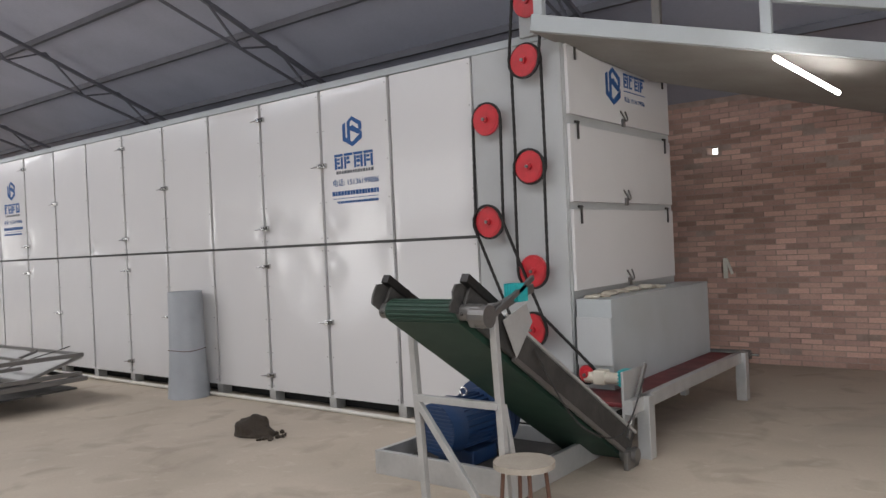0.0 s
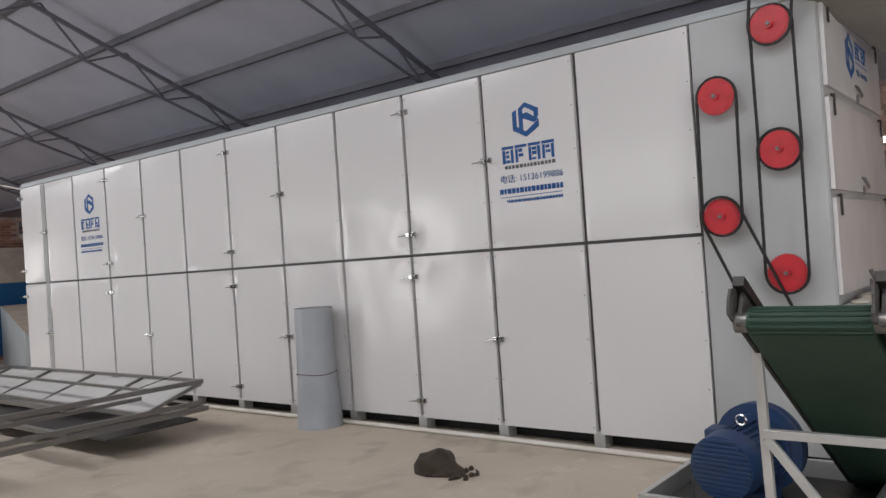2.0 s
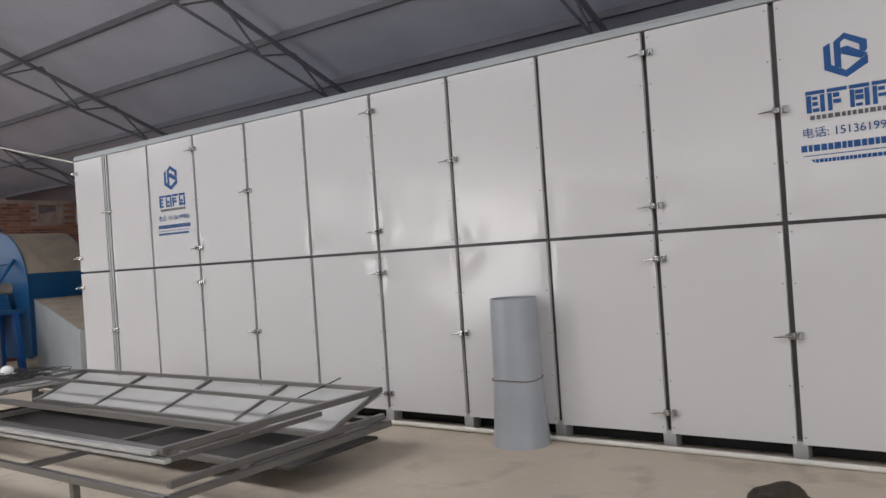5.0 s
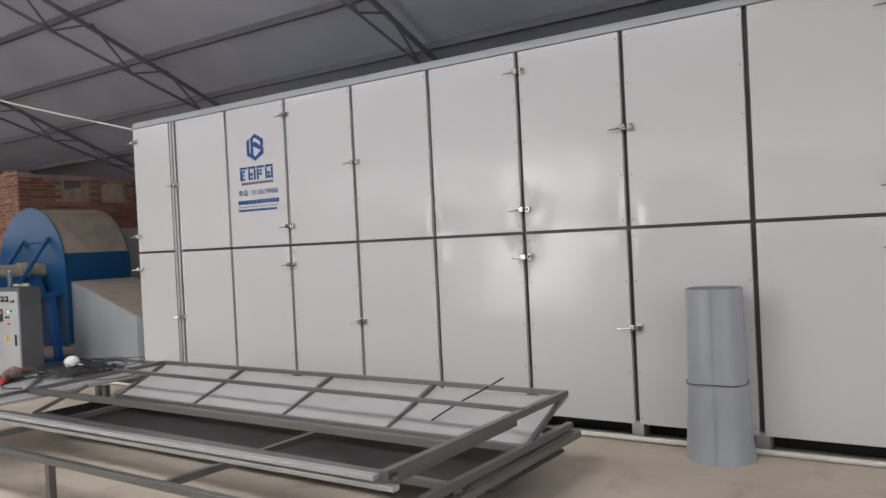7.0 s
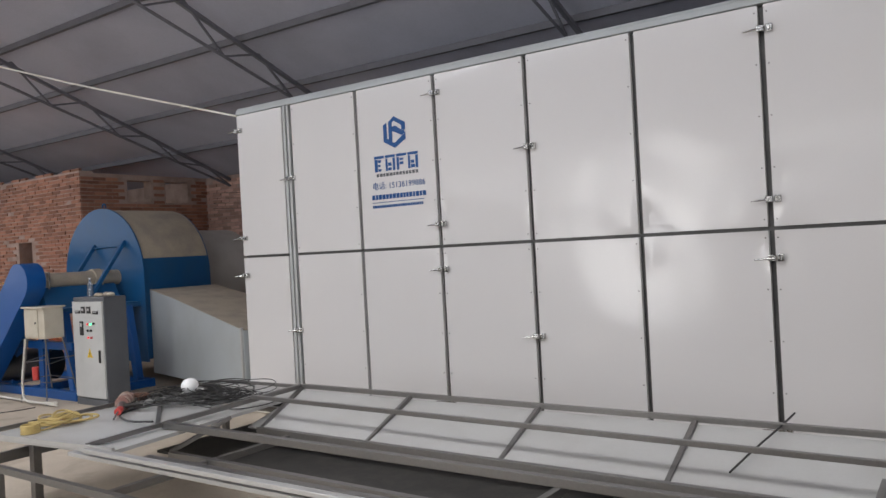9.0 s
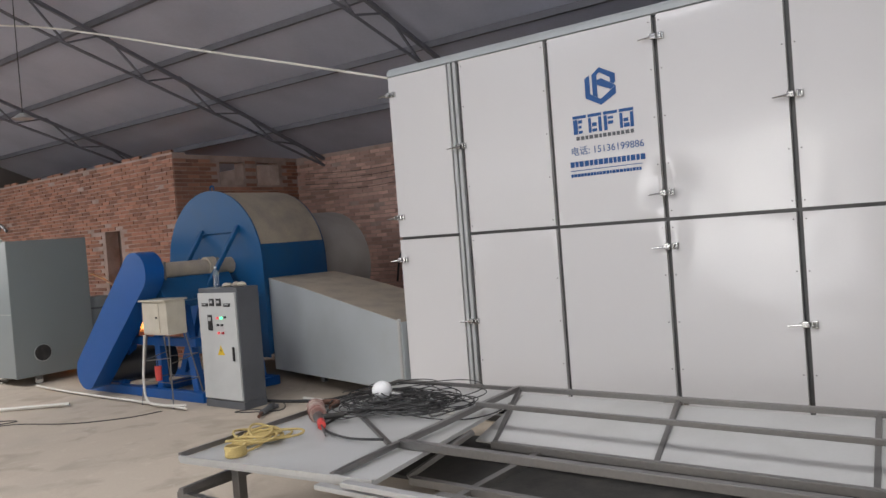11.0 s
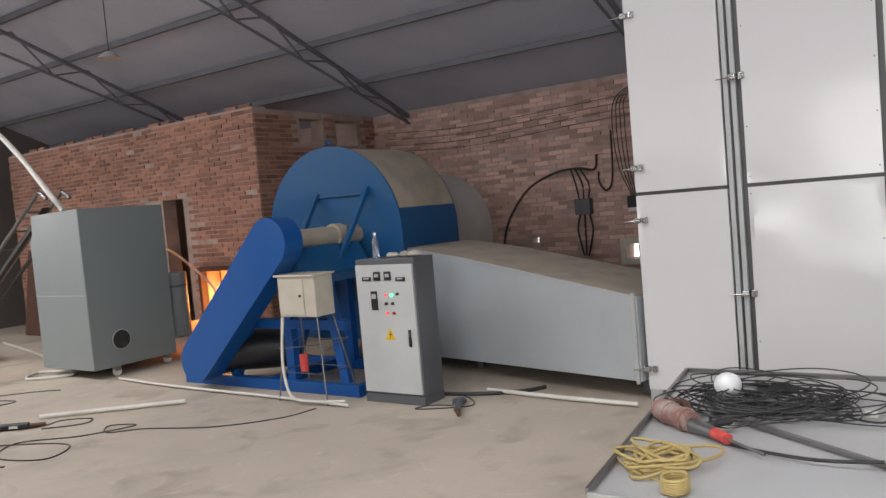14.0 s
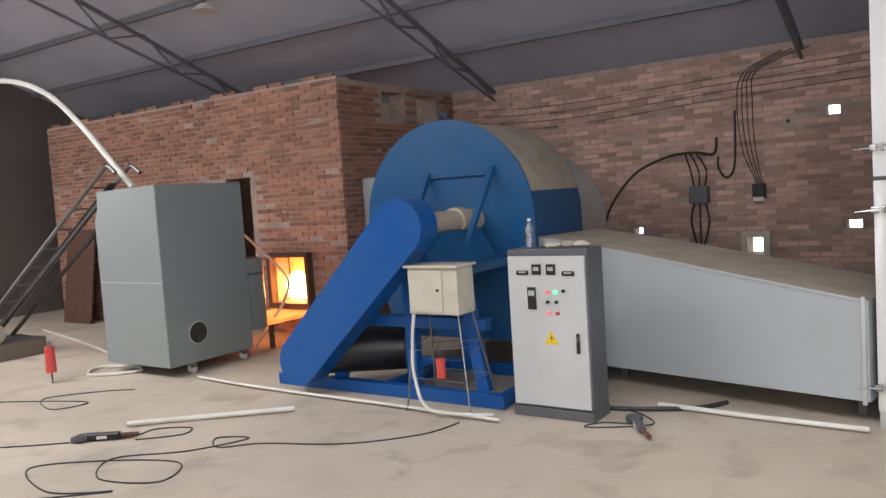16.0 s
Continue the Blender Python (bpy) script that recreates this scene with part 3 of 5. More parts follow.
for x, n in ((12.26, "l"), (12.84, "r")):
    part("leg", add_bar(bmesh.new(), (x, -2.0, 0), (x, -2.08, 1.3), .04, .04, (0, 1, 0), .003), M_GALV, inc)
    part("brace", add_bar(bmesh.new(), (x, -2.02, .74), (x, -2.75 + .9, .0), .035, .035, (1, 0, 0), .003), M_GALV, inc) if n == "r" else None
part("brace", add_bar(bmesh.new(), (12.27, -2.06, .72), (12.8, -2.03, .0), .04, .03, (0, 1, 0), .003), M_GALV, inc)
part("edge_rail", add_bar(bmesh.new(), Vector((12.83, A.y, A.z)) - U * .04 + D * .5, Vector((12.83, B.y, B.z)) - U * .04, .025, .03, U, .003), M_STEEL, inc)
part("edge_rail", add_bar(bmesh.new(), Vector((12.83, A.y, A.z)) + U * .14 + D * .3, Vector((12.83, B.y, B.z)) + U * .14, .025, .02, U, .003), M_GALV, inc)
part("cross_bar", add_bar(bmesh.new(), (12.26, -2.06, .74), (12.84, -2.06, .74), .04, .04, (0, 0, 1), .003), M_GALV, inc)
part("roller", add_cyl(bmesh.new(), (12.24, A.y, A.z), (12.92, A.y, A.z), .045, 20), M_STEEL, inc, "", True)
b = bmesh.new()
add_bar(b, (12.88, A.y - .05, 1.22), (12.88, A.y + .55, 1.36), .03, .05, (0, 0, 1), .003)
add_bar(b, (12.92, A.y - .02, 1.2), (12.92, A.y + .5, 1.42), .02, .03, (0, 0, 1), .003)
add_cyl(b, (12.86, A.y, 1.25), (12.96, A.y, 1.25), .06, 14)
part("take_up_bracket", b, M_STEEL, inc)
b = bmesh.new()
add_prism(b, [(-2.0, 1.2), (-1.76, 1.27), (-1.7, 1.16), (-1.88, .98)], lambda u, v, s: (12.85 + .006 * s, u, v))
part("guard_plate", b, M_GALV, inc, "bright triangular guard plate")
rng = random.Random(21)
for x in (12.265, 12.815):
    flap = [(0, 0)] + [(-.05 - .1 * rng.random(), .03 + .035 * k) for k in range(5)] + [(.06, .17), (.2, .12), (.24, .0)]
    part("rubber_flap", add_prism(bmesh.new(), flap, lambda u, v, s: (x + .012 * s - .03, A.y + .02 + u, A.z - .02 + v)), M_SOOT_SHADE, inc, "torn black rubber flap")
b = add_box(bmesh.new(), 12.84, 12.93, -1.95, -1.86, 1.3, 1.39, .008)
for i in range(6):
    add_box(b, 12.838 + .017 * i, 12.844 + .017 * i, -1.955, -1.855, 1.295, 1.395)
part("drive_motor", b, M_TEAL, inc, "teal ribbed drive motor")
part("wire", add_tube(bmesh.new(), smooth_path([(12.86, -1.7, 1.0), (12.9, -1.3, .5), (12.95, -.8, .32), (12.9, -.3, .6)]), .006), M_CABLE, inc)
b = bmesh.new()
add_cyl(b, (12.78, -.45, .09), (12.9, -.45, .09), .05, 14)
add_box(b, 12.83, 12.87, -.55, -.36, .0, .13, .01)
part("tail_bearing", b, M_STEEL, inc)
fit_in(inc)

# blue motor on a steel skid
skid = thing("motor_skid", (12, -1, 0), "shallow grey steel skid tray on the floor", "skid")
for d in ((11.33, 11.37, -1.45, -.3, 0, .17), (12.5, 12.54, -1.45, -.3, 0, .17), (11.37, 12.5, -1.45, -1.41, 0, .17), (11.37, 12.5, -.34, -.3, 0, .17)):
    box("rim", d, M_GALV, skid)
box("plate", (11.37, 12.5, -1.41, -.34, .03, .06), M_SOOT_SHADE, skid)
fit_in(skid)
mot = thing("electric_motor", (11.9, -.9, .06), "large dusty blue finned electric motor on the skid", "motor")
M0, MD = Vector((11.72, -1.3, .33)), Vector((.12, .99, .03)).normalized()
MS = MD.cross(Vector((0, 0, 1))).normalized()
MU = MS.cross(MD)


def along(d):
    return M0 + MD * d


part("housing", add_cyl(bmesh.new(), along(.13), along(.46), .165, 32), M_BLUEM, mot, "", True)
for i in range(26):
    t = 2 * math.pi * i / 26
    o = MU * math.sin(t) + MS * math.cos(t)
    part("cooling_fin", add_bar(bmesh.new(), along(.14) + o * .172, along(.45) + o * .172, .008, .03, o), M_BLUEM, mot)
cowl = part("fan_cowl", add_cyl(bmesh.new(), along(0), along(.14), .185, 36, .195), M_BLUEM, mot, "ribbed blue fan cowl", True)
for i in range(13):
    h = -.16 + i * .0267
    w = math.sqrt(.18 ** 2 - h * h)
    part("grille_bar", add_bar(bmesh.new(), along(-.006) + MU * h - MS * w, along(-.006) + MU * h + MS * w, .01, .011, MU), M_BLUEM, cowl)
for d0, d1, r0 in ((.46, .5, .205), (.5, .545, .27), (.57, .6, .265), (.6, .7, .2)):
    part("flange_ring", add_cyl(bmesh.new(), along(d0), along(d1), r0, 40), M_BLUEM, mot, "stepped blue end flange", True)
part("flange_hub", add_cyl(bmesh.new(), along(.545), along(.57), .235, 40), M_BLUEM, mot, "", True)
part("foot", add_box(bmesh.new(), 11.6, 11.92, -1.14, -.84, .06, .16, .01), M_BLUEM, mot)
part("terminal_box", add_box(bmesh.new(), 11.56, 11.66, -1.1, -.94, .36, .5, .012), M_BLUEM, mot)
part("eye_bolt", add_tube(bmesh.new(), [along(.3) + Vector((.03 * math.cos(t), 0, .21 + .03 * math.sin(t))) for t in np.linspace(0, 6, 12)], .008), M_CHROME, mot)
part("motor_lead", add_tube(bmesh.new(), smooth_path([(11.58, -1.1, .38), (11.55, -1.25, .3), (11.56, -1.3, .12), (11.7, -1.34, .07), (11.9, -1.3, .07)]), .008), M_CABLE, mot)
fit_in(mot, (.06, 0, 0))

stool = thing("round_stool", (13.1, -2.25, 0), "small round stool with a worn wooden top", "stool")
part("seat", add_cyl(bmesh.new(), (13.1, -2.25, .46), (13.1, -2.25, .49), .16, 32), M_WOOD, stool, "", True)
for i in range(4):
    a = math.pi / 4 + i * math.pi / 2
    part("leg", add_cyl(bmesh.new(), (13.1 + .11 * math.cos(a), -2.25 + .11 * math.sin(a), .46), (13.1 + .15 * math.cos(a), -2.25 + .15 * math.sin(a), 0), .011, 8), M_RUST, stool)
fit_in(stool, (-.07, .12, 0))

# sloping overhead frame with a sheet underside and a lit tube
ov = thing("overhead_gantry", (12.6, .5, 3.3), "light grey steel overhead frame, its rear and sheet underside coloured as shaded", "steel frame")
F0, F1, R0, R1 = Vector((12.1, -.3, 3.31)), Vector((15.3, 1.6, 2.7)), Vector((12.35, 1.4, 3.13)), Vector((15.6, 4.3, 2.4))
# rear beams, rear uprights and underside take a darker grey as painted shade
for n, o in (("lower_beam", 0), ("upper_beam", .36)):
    part(n, add_bar(bmesh.new(), F0 + Vector((0, 0, o)), F1 + Vector((0, 0, o)), .07, .13 if o == 0 else .09, bevel=.005), M_LIGHTGREY, ov)
    part(n, add_bar(bmesh.new(), R0 + Vector((0, 0, o)), R1 + Vector((0, 0, o)), .07, .13 if o == 0 else .09, bevel=.005), M_GANTRY_SHADE, ov)
for f in (.02, .47, .97):
    for p, q, mt in ((F0, F1, M_LIGHTGREY), (R0, R1, M_GANTRY_SHADE)):
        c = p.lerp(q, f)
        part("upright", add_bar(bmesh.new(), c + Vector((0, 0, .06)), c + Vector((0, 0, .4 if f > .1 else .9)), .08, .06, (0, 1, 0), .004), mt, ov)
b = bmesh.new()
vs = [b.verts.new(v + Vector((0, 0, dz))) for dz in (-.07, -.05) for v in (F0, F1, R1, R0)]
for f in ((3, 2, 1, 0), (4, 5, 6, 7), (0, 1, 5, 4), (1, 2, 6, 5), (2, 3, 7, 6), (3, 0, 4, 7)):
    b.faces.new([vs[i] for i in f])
part("underside_sheet", b, M_GANTRY_SHADE, ov, "grey sheet underside with shade in its colour")
b = add_cyl(bmesh.new(), (13.74, .25, 2.83), (13.95, 1.25, 2.68), .018, 12)
lamp = part("tube_lamp", b, M_TUBE, ov, "lit white tube lamp")
fit_in(ov)

# rolled sheet tube standing by the dryer, with a wire tied round it
roll = thing("sheet_roll", (7.29, -.27, 0), "upright grey rolled sheet tube tied with wire", "sheet roll")
b = bmesh.new()
n = 44
rings = []
for z, sc in ((0, 1.1), (.15, 1.04), (.5, .93), (1.22, .88)):
    ring = []
    for side in (0, 1):
        for i in range(n + 1):
            t = 2 * math.pi * 1.1 * i / n - 1.4
            r = (.225 - .012 * i / n) * sc - .004 * side
            ring.append(b.verts.new((7.29 + r * math.cos(t), -.27 + r * math.sin(t), z)))
    rings.append(ring)
for a, c in zip(rings, rings[1:]):
    for o in (0, n + 1):
        for i in range(n):
            f = (a[o + i], a[o + i + 1], c[o + i + 1], c[o + i])
            b.faces.new(f if o == 0 else f[::-1])
for ring in (rings[-1], rings[0]):
    for i in range(n):
        b.faces.new((ring[i], ring[i + 1], ring[n + 2 + i], ring[n + 1 + i]))
part("rolled_sheet", b, mat("pale_grey_sheet", (.33, .35, .375), .38, 0, .03, 3, .01), roll, "", True)
part("tie_wire", add_tube(bmesh.new(), [Vector((7.29 + .212 * math.cos(t), -.27 + .212 * math.sin(t), .55 + .008 * math.sin(3 * t))) for t in np.linspace(0, 6.28, 40)], .004, 5, True), M_RUST, roll)
fit_in(roll)

pipe = thing("floor_pipe", (5, -.12, 0), "white plastic pipe lying along the dryer foot", "pipe")
part("pipe_length", add_tube(bmesh.new(), smooth_path([(.25, -.14, .028), (3, -.1, .028), (6, -.12, .028), (9, -.1, .022), (11.25, -.16, .022)]), .021, 10), M_PVC, pipe, "", True)
fit_in(pipe)

pile = thing("soil_pile", (9.55, -1.12, 0), "small heap of dark wet soil with crumbs", "soil heap")
b = add_ball(bmesh.new(), (9.54, -1.12, 0), .2, (1.05, .75, 1), 40)
for v in b.verts:
    k = noise.noise(v.co * 6) * .07 + noise.noise(v.co * 17) * .03
    v.co += Vector((v.co.x - 9.54, v.co.y + 1.12, .1)).normalized() * k
    v.co.z = max(v.co.z * (.68 + .7 * noise.noise(v.co * 5)), 0)
part("soil_lump", b, M_SOIL, pile, "", True)
rng = random.Random(3)
for i in range(26):
    a, r = rng.uniform(-.9, 1.1), rng.uniform(.15, .34)
    s = rng.uniform(.008, .024)
    b = bmesh.new()
    bmesh.ops.create_icosphere(b, subdivisions=1, radius=s, matrix=Matrix.Translation((9.56 + r * math.cos(a), -1.12 + .6 * r * math.sin(a), s * .6)))
    part("crumb", b, M_SOIL, pile)
fit_in(pile)

# ---- the stack of unfinished frames on the floor ----
low = thing("lower_panel_frame", (3.8, -2.2, 0), "low steel panel frame lying under the stack", "steel frame")
for p, q in (((1.1, -3.24, .34), (6.58, -3.17, .3)), ((1.1, -1.1, .34), (6.58, -1.12, .3)), ((1.1, -3.24, .34), (1.1, -1.1, .34)),
             ((6.58, -3.17, .3), (6.58, -1.12, .3)), ((2.6, -3.22, .33), (2.6, -1.1, .33)), ((4.9, -3.19, .31), (4.9, -1.11, .31)),
             ((6.54, -3.12, .37), (6.54, -1.15, .36))):
    part("rail", add_bar(bmesh.new(), p, q, .045, .045, bevel=.003), M_STEEL, low)
# the sheet is coloured black to imitate the shade inside the trough
part("bottom_sheet", add_bar(bmesh.new(), (1.5, -1.66, .2), (6.5, -1.66, .19), .95, .02), M_SOOT_SHADE, low, "sheet in the frame with the trough's shade as black colour")
for x in (1.12, 3.6, 5.5):
    for y in (-3.14, -1.16):
        box("leg", (x - .025, x + .025, y - .025, y + .025, 0, .28), M_STEEL, low, .003)
fit_in(low)

top = thing("trough_frame", (4.3, -2, .3), "bare steel trough frame with a tilted white back panel", "steel frame")
ZF = .562


def rail(p, q, w=.035, name="rail", m=M_STEEL, parent=None):
    part(name, add_bar(bmesh.new(), p, q, w, w, bevel=.003), m, parent or top)


rail((2.06, -1.1, ZF), (6.49, -1.1, ZF))
rail((2.1, -1.68, ZF + .02), (6.51, -1.74, ZF + .02), .03)
rail((2.14, -2.5, ZF - .015), (6.52, -2.5, ZF - .015), .045)
rail((2.06, -1.1, ZF), (2.14, -2.5, ZF - .015))
rail((6.49, -1.1, ZF), (6.55, -3.17, ZF + .02), .045)
rail((2.26, -1.765, .357), (6.54, -1.775, .35), .045, "lower_rail")
rail((2.2, -2.5, .345), (6.55, -2.5, .32), .045, "lower_rail")
rail((6.56, -1.15, .31), (6.56, -2.5, .31), .04, "lower_rail")
for i, x in enumerate((2.07, 3.23, 4.33, 5.39, 6.48)):
    part("rib", add_bar(bmesh.new(), (x, -1.1, ZF - .01), (x + (.2, .1, .07, .04, .05)[i], -1.75, .36), .03, .03, (1, 0, 0), .002), M_STEEL, top)
for x in (2.2, 3.15, 4.3, 5.4, 6.48):
    rail((x, -2.5, .34), (x, -2.5, ZF - .04), .035, "post")
for x in (2.35, 3.6, 5.12, 6.52):
    rail((x, -1.72, .36), (x, -1.72, ZF), .03, "post")
rail((2.14, -2.5, .33), (2.14, -2.5, ZF - .03), .04, "post")
rail((2.16, -2.48, .35), (2.36, -2.1, ZF - .03), .03, "brace")
rail((2.14, -2.52, ZF - .012), (2.2, -3.1, ZF - .012), .03, "rail_end")
rail((6.45, -1.75, .5), (6.47, -3.1, .5), .035)
b = bmesh.new()
add_prism(b, [(-1.11, ZF - .03), (-1.75, .365), (-1.745, .353), (-1.105, ZF - .045)], lambda u, v, s: (2.12 if s == 0 else 6.5, u, v))
part("white_panel", b, M_SHEETG, top, "tilted white coated sheet panel")
fit_in(top)

rail_b = thing("loose_channels", (4, -2.95, .4), "loose bright steel channels lying along the frame", "steel channel")
for i, (y, z, x0, x1) in enumerate(((-3.22, .575, 2.4, 6.52), (-3.14, .565, 2.9, 6.6), (-3.2, .53, 2.2, 6.62))):
    b = add_bar(bmesh.new(), (x0, y, z), (x1, y + .03, z), .05, .025, bevel=.003)
    part("channel", b, M_GALV if i != 1 else M_STEEL, rail_b)
rail((1.15, -2.72, .39), (1.2, -3.3, .39), .035, "cross_bar", M_STEEL, rail_b)
for x in (1.3, 2.5, 3.4, 4.9, 5.75, 6.5):
    rail((x, -3.17, .3), (x, -3.17, .53), .03, "post", M_STEEL, rail_b)
fit_in(rail_b)

flat = thing("white_tray_panel", (1.4, -2.1, .5), "flat white sheet panel with a shallow rim", "panel")
b = bmesh.new()
vs = [b.verts.new(v) for v in ((.76, -.9, .5), (1.07, -3.23, .55), (2.46, -3.12, .56), (2.06, -.98, .52), (.76, -.9, .475), (1.07, -3.23, .525), (2.46, -3.12, .535), (2.06, -.98, .495))]
for f in ((0, 1, 2, 3), (7, 6, 5, 4), (0, 4, 5, 1), (1, 5, 6, 2), (2, 6, 7, 3), (3, 7, 4, 0)):
    b.faces.new([vs[i] for i in f])
part("sheet", b, M_SHEETG, flat)
for p, q in (((.76, -.9, .52), (1.07, -3.23, .57)), ((1.07, -3.23, .555), (2.5, -3.13, .575)), ((.76, -.9, .52), (2.06, -.98, .545))):
    part("rim", add_bar(bmesh.new(), p, q, .02, .03, bevel=.002), M_GALV if p[1] < -3 else M_STEEL, flat)
for x, y in ((1.0, -1.2), (1.3, -3.0)):
    box("support_leg", (x - .03, x + .03, y - .03, y + .03, 0, .5), M_STEEL, flat, .003)
part("rib", add_bar(bmesh.new(), (1.2, -1.9, .545), (2.1, -2.55, .56), .03, .02, bevel=.002), M_STEEL, flat)
fit_in(flat, (-.04, .05, -.03))

# cable heap, lamp, drill, rope and offcuts on the white panel
coil = thing("cable_coil", (1.35, -1.6, .53), "loose tangled heap of thin black cable", "cable")
rng = random.Random(11)
for i in range(54):
    cx, cy = 1.42 + rng.gauss(0, .14), -1.62 + rng.gauss(0, .13)
    ra, rb, t0 = rng.uniform(.16, .4), rng.uniform(.14, .32), rng.uniform(0, 6)
    z = .548 + i * .0011
    pts = [Vector((cx + ra * math.cos(t) * (1 + .08 * math.sin(3 * t + i)), cy + rb * math.sin(t) * (1 + .1 * math.sin(2 * t + 2 * i)),
                   z + .012 * (1 + math.sin(2 * t + i)))) for t in np.linspace(t0, t0 + rng.uniform(4.5, 6.6), 30)]
    part("loop", add_tube(bmesh.new(), pts, .004, 5), M_CABLE, coil)
part("loose_end", add_tube(bmesh.new(), smooth_path([(1.75, -1.7, .56), (2.0, -1.95, .6), (2.12, -1.7, .64), (1.95, -1.5, .62)]), .006, 5), M_CABLE, coil)
part("loose_end", add_tube(bmesh.new(), smooth_path([(1.2, -1.9, .55), (1.35, -2.3, .56), (1.75, -2.5, .58), (2.05, -2.5, .6)]), .008, 6), M_CABLE, coil)
part("plug", add_box(bmesh.new(), 1.9, 1.96, -1.72, -1.68, .55, .58, .006), M_PVC, coil)
fit_in(coil, (-.04, 0, -.045))

bulb = thing("light_bulb", (1.17, -1.53, .6), "large round white light bulb lying on the cables", "bulb")
part("globe", add_ball(bmesh.new(), (1.17, -1.53, .66), .075, (1, 1, .92), 24), M_BULB, bulb, "", True)
part("cap", add_cyl(bmesh.new(), (1.24, -1.5, .635), (1.31, -1.47, .62), .022, 14), M_STEEL, bulb, "", True)
fit_in(bulb, (0, -.03, -.07))

drill = thing("hammer_drill", (1.2, -2.25, .54), "dusty hammer drill with a red grip lying on its side", "drill")
b = add_cyl(bmesh.new(), (.98, -2.02, .6), (1.2, -2.2, .6), .058, 16, .052)
add_cyl(b, (1.02, -2.05, .6), (1.06, -2.085, .6), .064, 16)
add_cyl(b, (1.14, -2.15, .6), (1.17, -2.175, .6), .061, 16)
add_box(b, -.06, .06, -.045, .045, -.04, .05, .015, pose(1.0, -2.02, .59, 0, 0, -40))
part("motor_body", b, mat("worn_red_casing", (.24, .12, .1), .7, 0, .25, 14, .1, 70, (.4, .34, .29), 1), drill, "", True)
part("handle", add_tube(bmesh.new(), smooth_path([(.97, -2.0, .6), (.93, -1.9, .6), (1.05, -1.86, .6), (1.12, -2.0, .6)]), .02, 8), M_RUST, drill, "", True)
part("gear_head", add_cyl(bmesh.new(), (1.2, -2.2, .59), (1.33, -2.3, .59), .036, 16, .028), M_STEEL, drill, "", True)
part("chuck", add_cyl(bmesh.new(), (1.33, -2.3, .59), (1.41, -2.37, .59), .027, 16), M_PINK, drill, "red chuck sleeve", True)
part("side_grip", add_cyl(bmesh.new(), (1.26, -2.25, .6), (1.36, -2.12, .6), .018, 12), M_SOOT_SHADE, drill, "", True)
part("bit", add_cyl(bmesh.new(), (1.41, -2.37, .59), (1.6, -2.52, .585), .007, 8), M_STEEL, drill)
fit_in(drill, (-.04, 0, -.045))

rope = thing("yellow_rope", (1.25, -2.75, .54), "untidy coil of yellow rope on the white panel", "rope")
rng = random.Random(5)
for i in range(11):
    cx, cy = 1.2 + rng.gauss(0, .035), -2.68 + rng.gauss(0, .04)
    a, ra, rb = rng.uniform(0, 3.1), rng.uniform(.12, .24), rng.uniform(.05, .11)
    pts = []
    for t in np.linspace(0, 6.28, 22):
        u, v = ra * math.cos(t), rb * math.sin(t)
        pts.append(Vector((cx + u * math.cos(a) - v * math.sin(a), cy + u * math.sin(a) + v * math.cos(a), .565 + i * .005 + .008 * math.sin(2 * t))))
    part("loop", add_tube(bmesh.new(), pts, .0075, 6, True), M_ROPE, rope, "", True)
for i in range(6):
    pts = [Vector((1.36 + .05 * math.cos(t), -2.98 + .06 * math.sin(t), .572 + i * .01)) for t in np.linspace(0, 6.28, 18)]
    part("loop", add_tube(bmesh.new(), pts, .0075, 6, True), M_ROPE, rope, "", True)
fit_in(rope, (-.03, -.03, -.04))

wire = thing("cut_wire", (5.95, -1.5, .45), "short dark cut wire sticking out of the panel", "wire")
part("strand", add_tube(bmesh.new(), smooth_path([(5.72, -1.62, .42), (5.8, -1.4, .5), (5.87, -1.15, .56), (5.92, -.96, .61)]), .006, 6), M_CABLE, wire)
fit_in(wire)

# ---- the burner end ----
duct = thing("air_duct", (-1, .4, 0), "light grey tapered sheet metal air duct with a dusty top", "duct")
DL, DR = Vector((-2.72, .72, 0)), Vector((.1, -.04, 0))


def duct_at(f, back, z):
    return DL.lerp(DR, f) + Vector((.2 * back, .98 * back, z))


b = bmesh.new()
vs = [b.verts.new(duct_at(*v)) for v in ((0, 0, .14), (1, 0, .18), (1, 0, .87), (.3, 0, 1.19), (0, 0, 1.3),
                                         (0, 1, .14), (1, 1, .18), (1, 1, .87), (.3, 1, 1.19), (0, 1, 1.3))]
for f in ((0, 1, 2, 3, 4), (9, 8, 7, 6, 5), (0, 5, 6, 1), (1, 6, 7, 2), (4, 9, 5, 0)):
    b.faces.new([vs[i] for i in f])
part("side_casing", b, M_LIGHTGREY, duct)
b = bmesh.new()
vs = [b.verts.new(duct_at(*v)) for v in ((.3, 0, 1.194), (1, 0, .874), (1, 1, .874), (.3, 1, 1.194), (0, 1, 1.304), (0, 0, 1.304))]
b.faces.new(vs[:4])
b.faces.new((vs[5], vs[0], vs[3], vs[4]))
bmesh.ops.recalc_face_normals(b, faces=b.faces[:])
bmesh.ops.solidify(b, geom=b.faces[:], thickness=.006)
part("top_sheet", b, M_DUST, duct, "dusty tan top sheet")
part("flange", add_bar(bmesh.new(), duct_at(.99, -.012, .16), duct_at(.99, -.012, .9), .03, .03, (0, 1, 0), .003), M_GALV, duct)
part("edge_seam", add_bar(bmesh.new(), duct_at(.3, -.004, 1.18), duct_at(1, -.004, .86), .012, .02, bevel=.002), M_LIGHTGREY, duct)
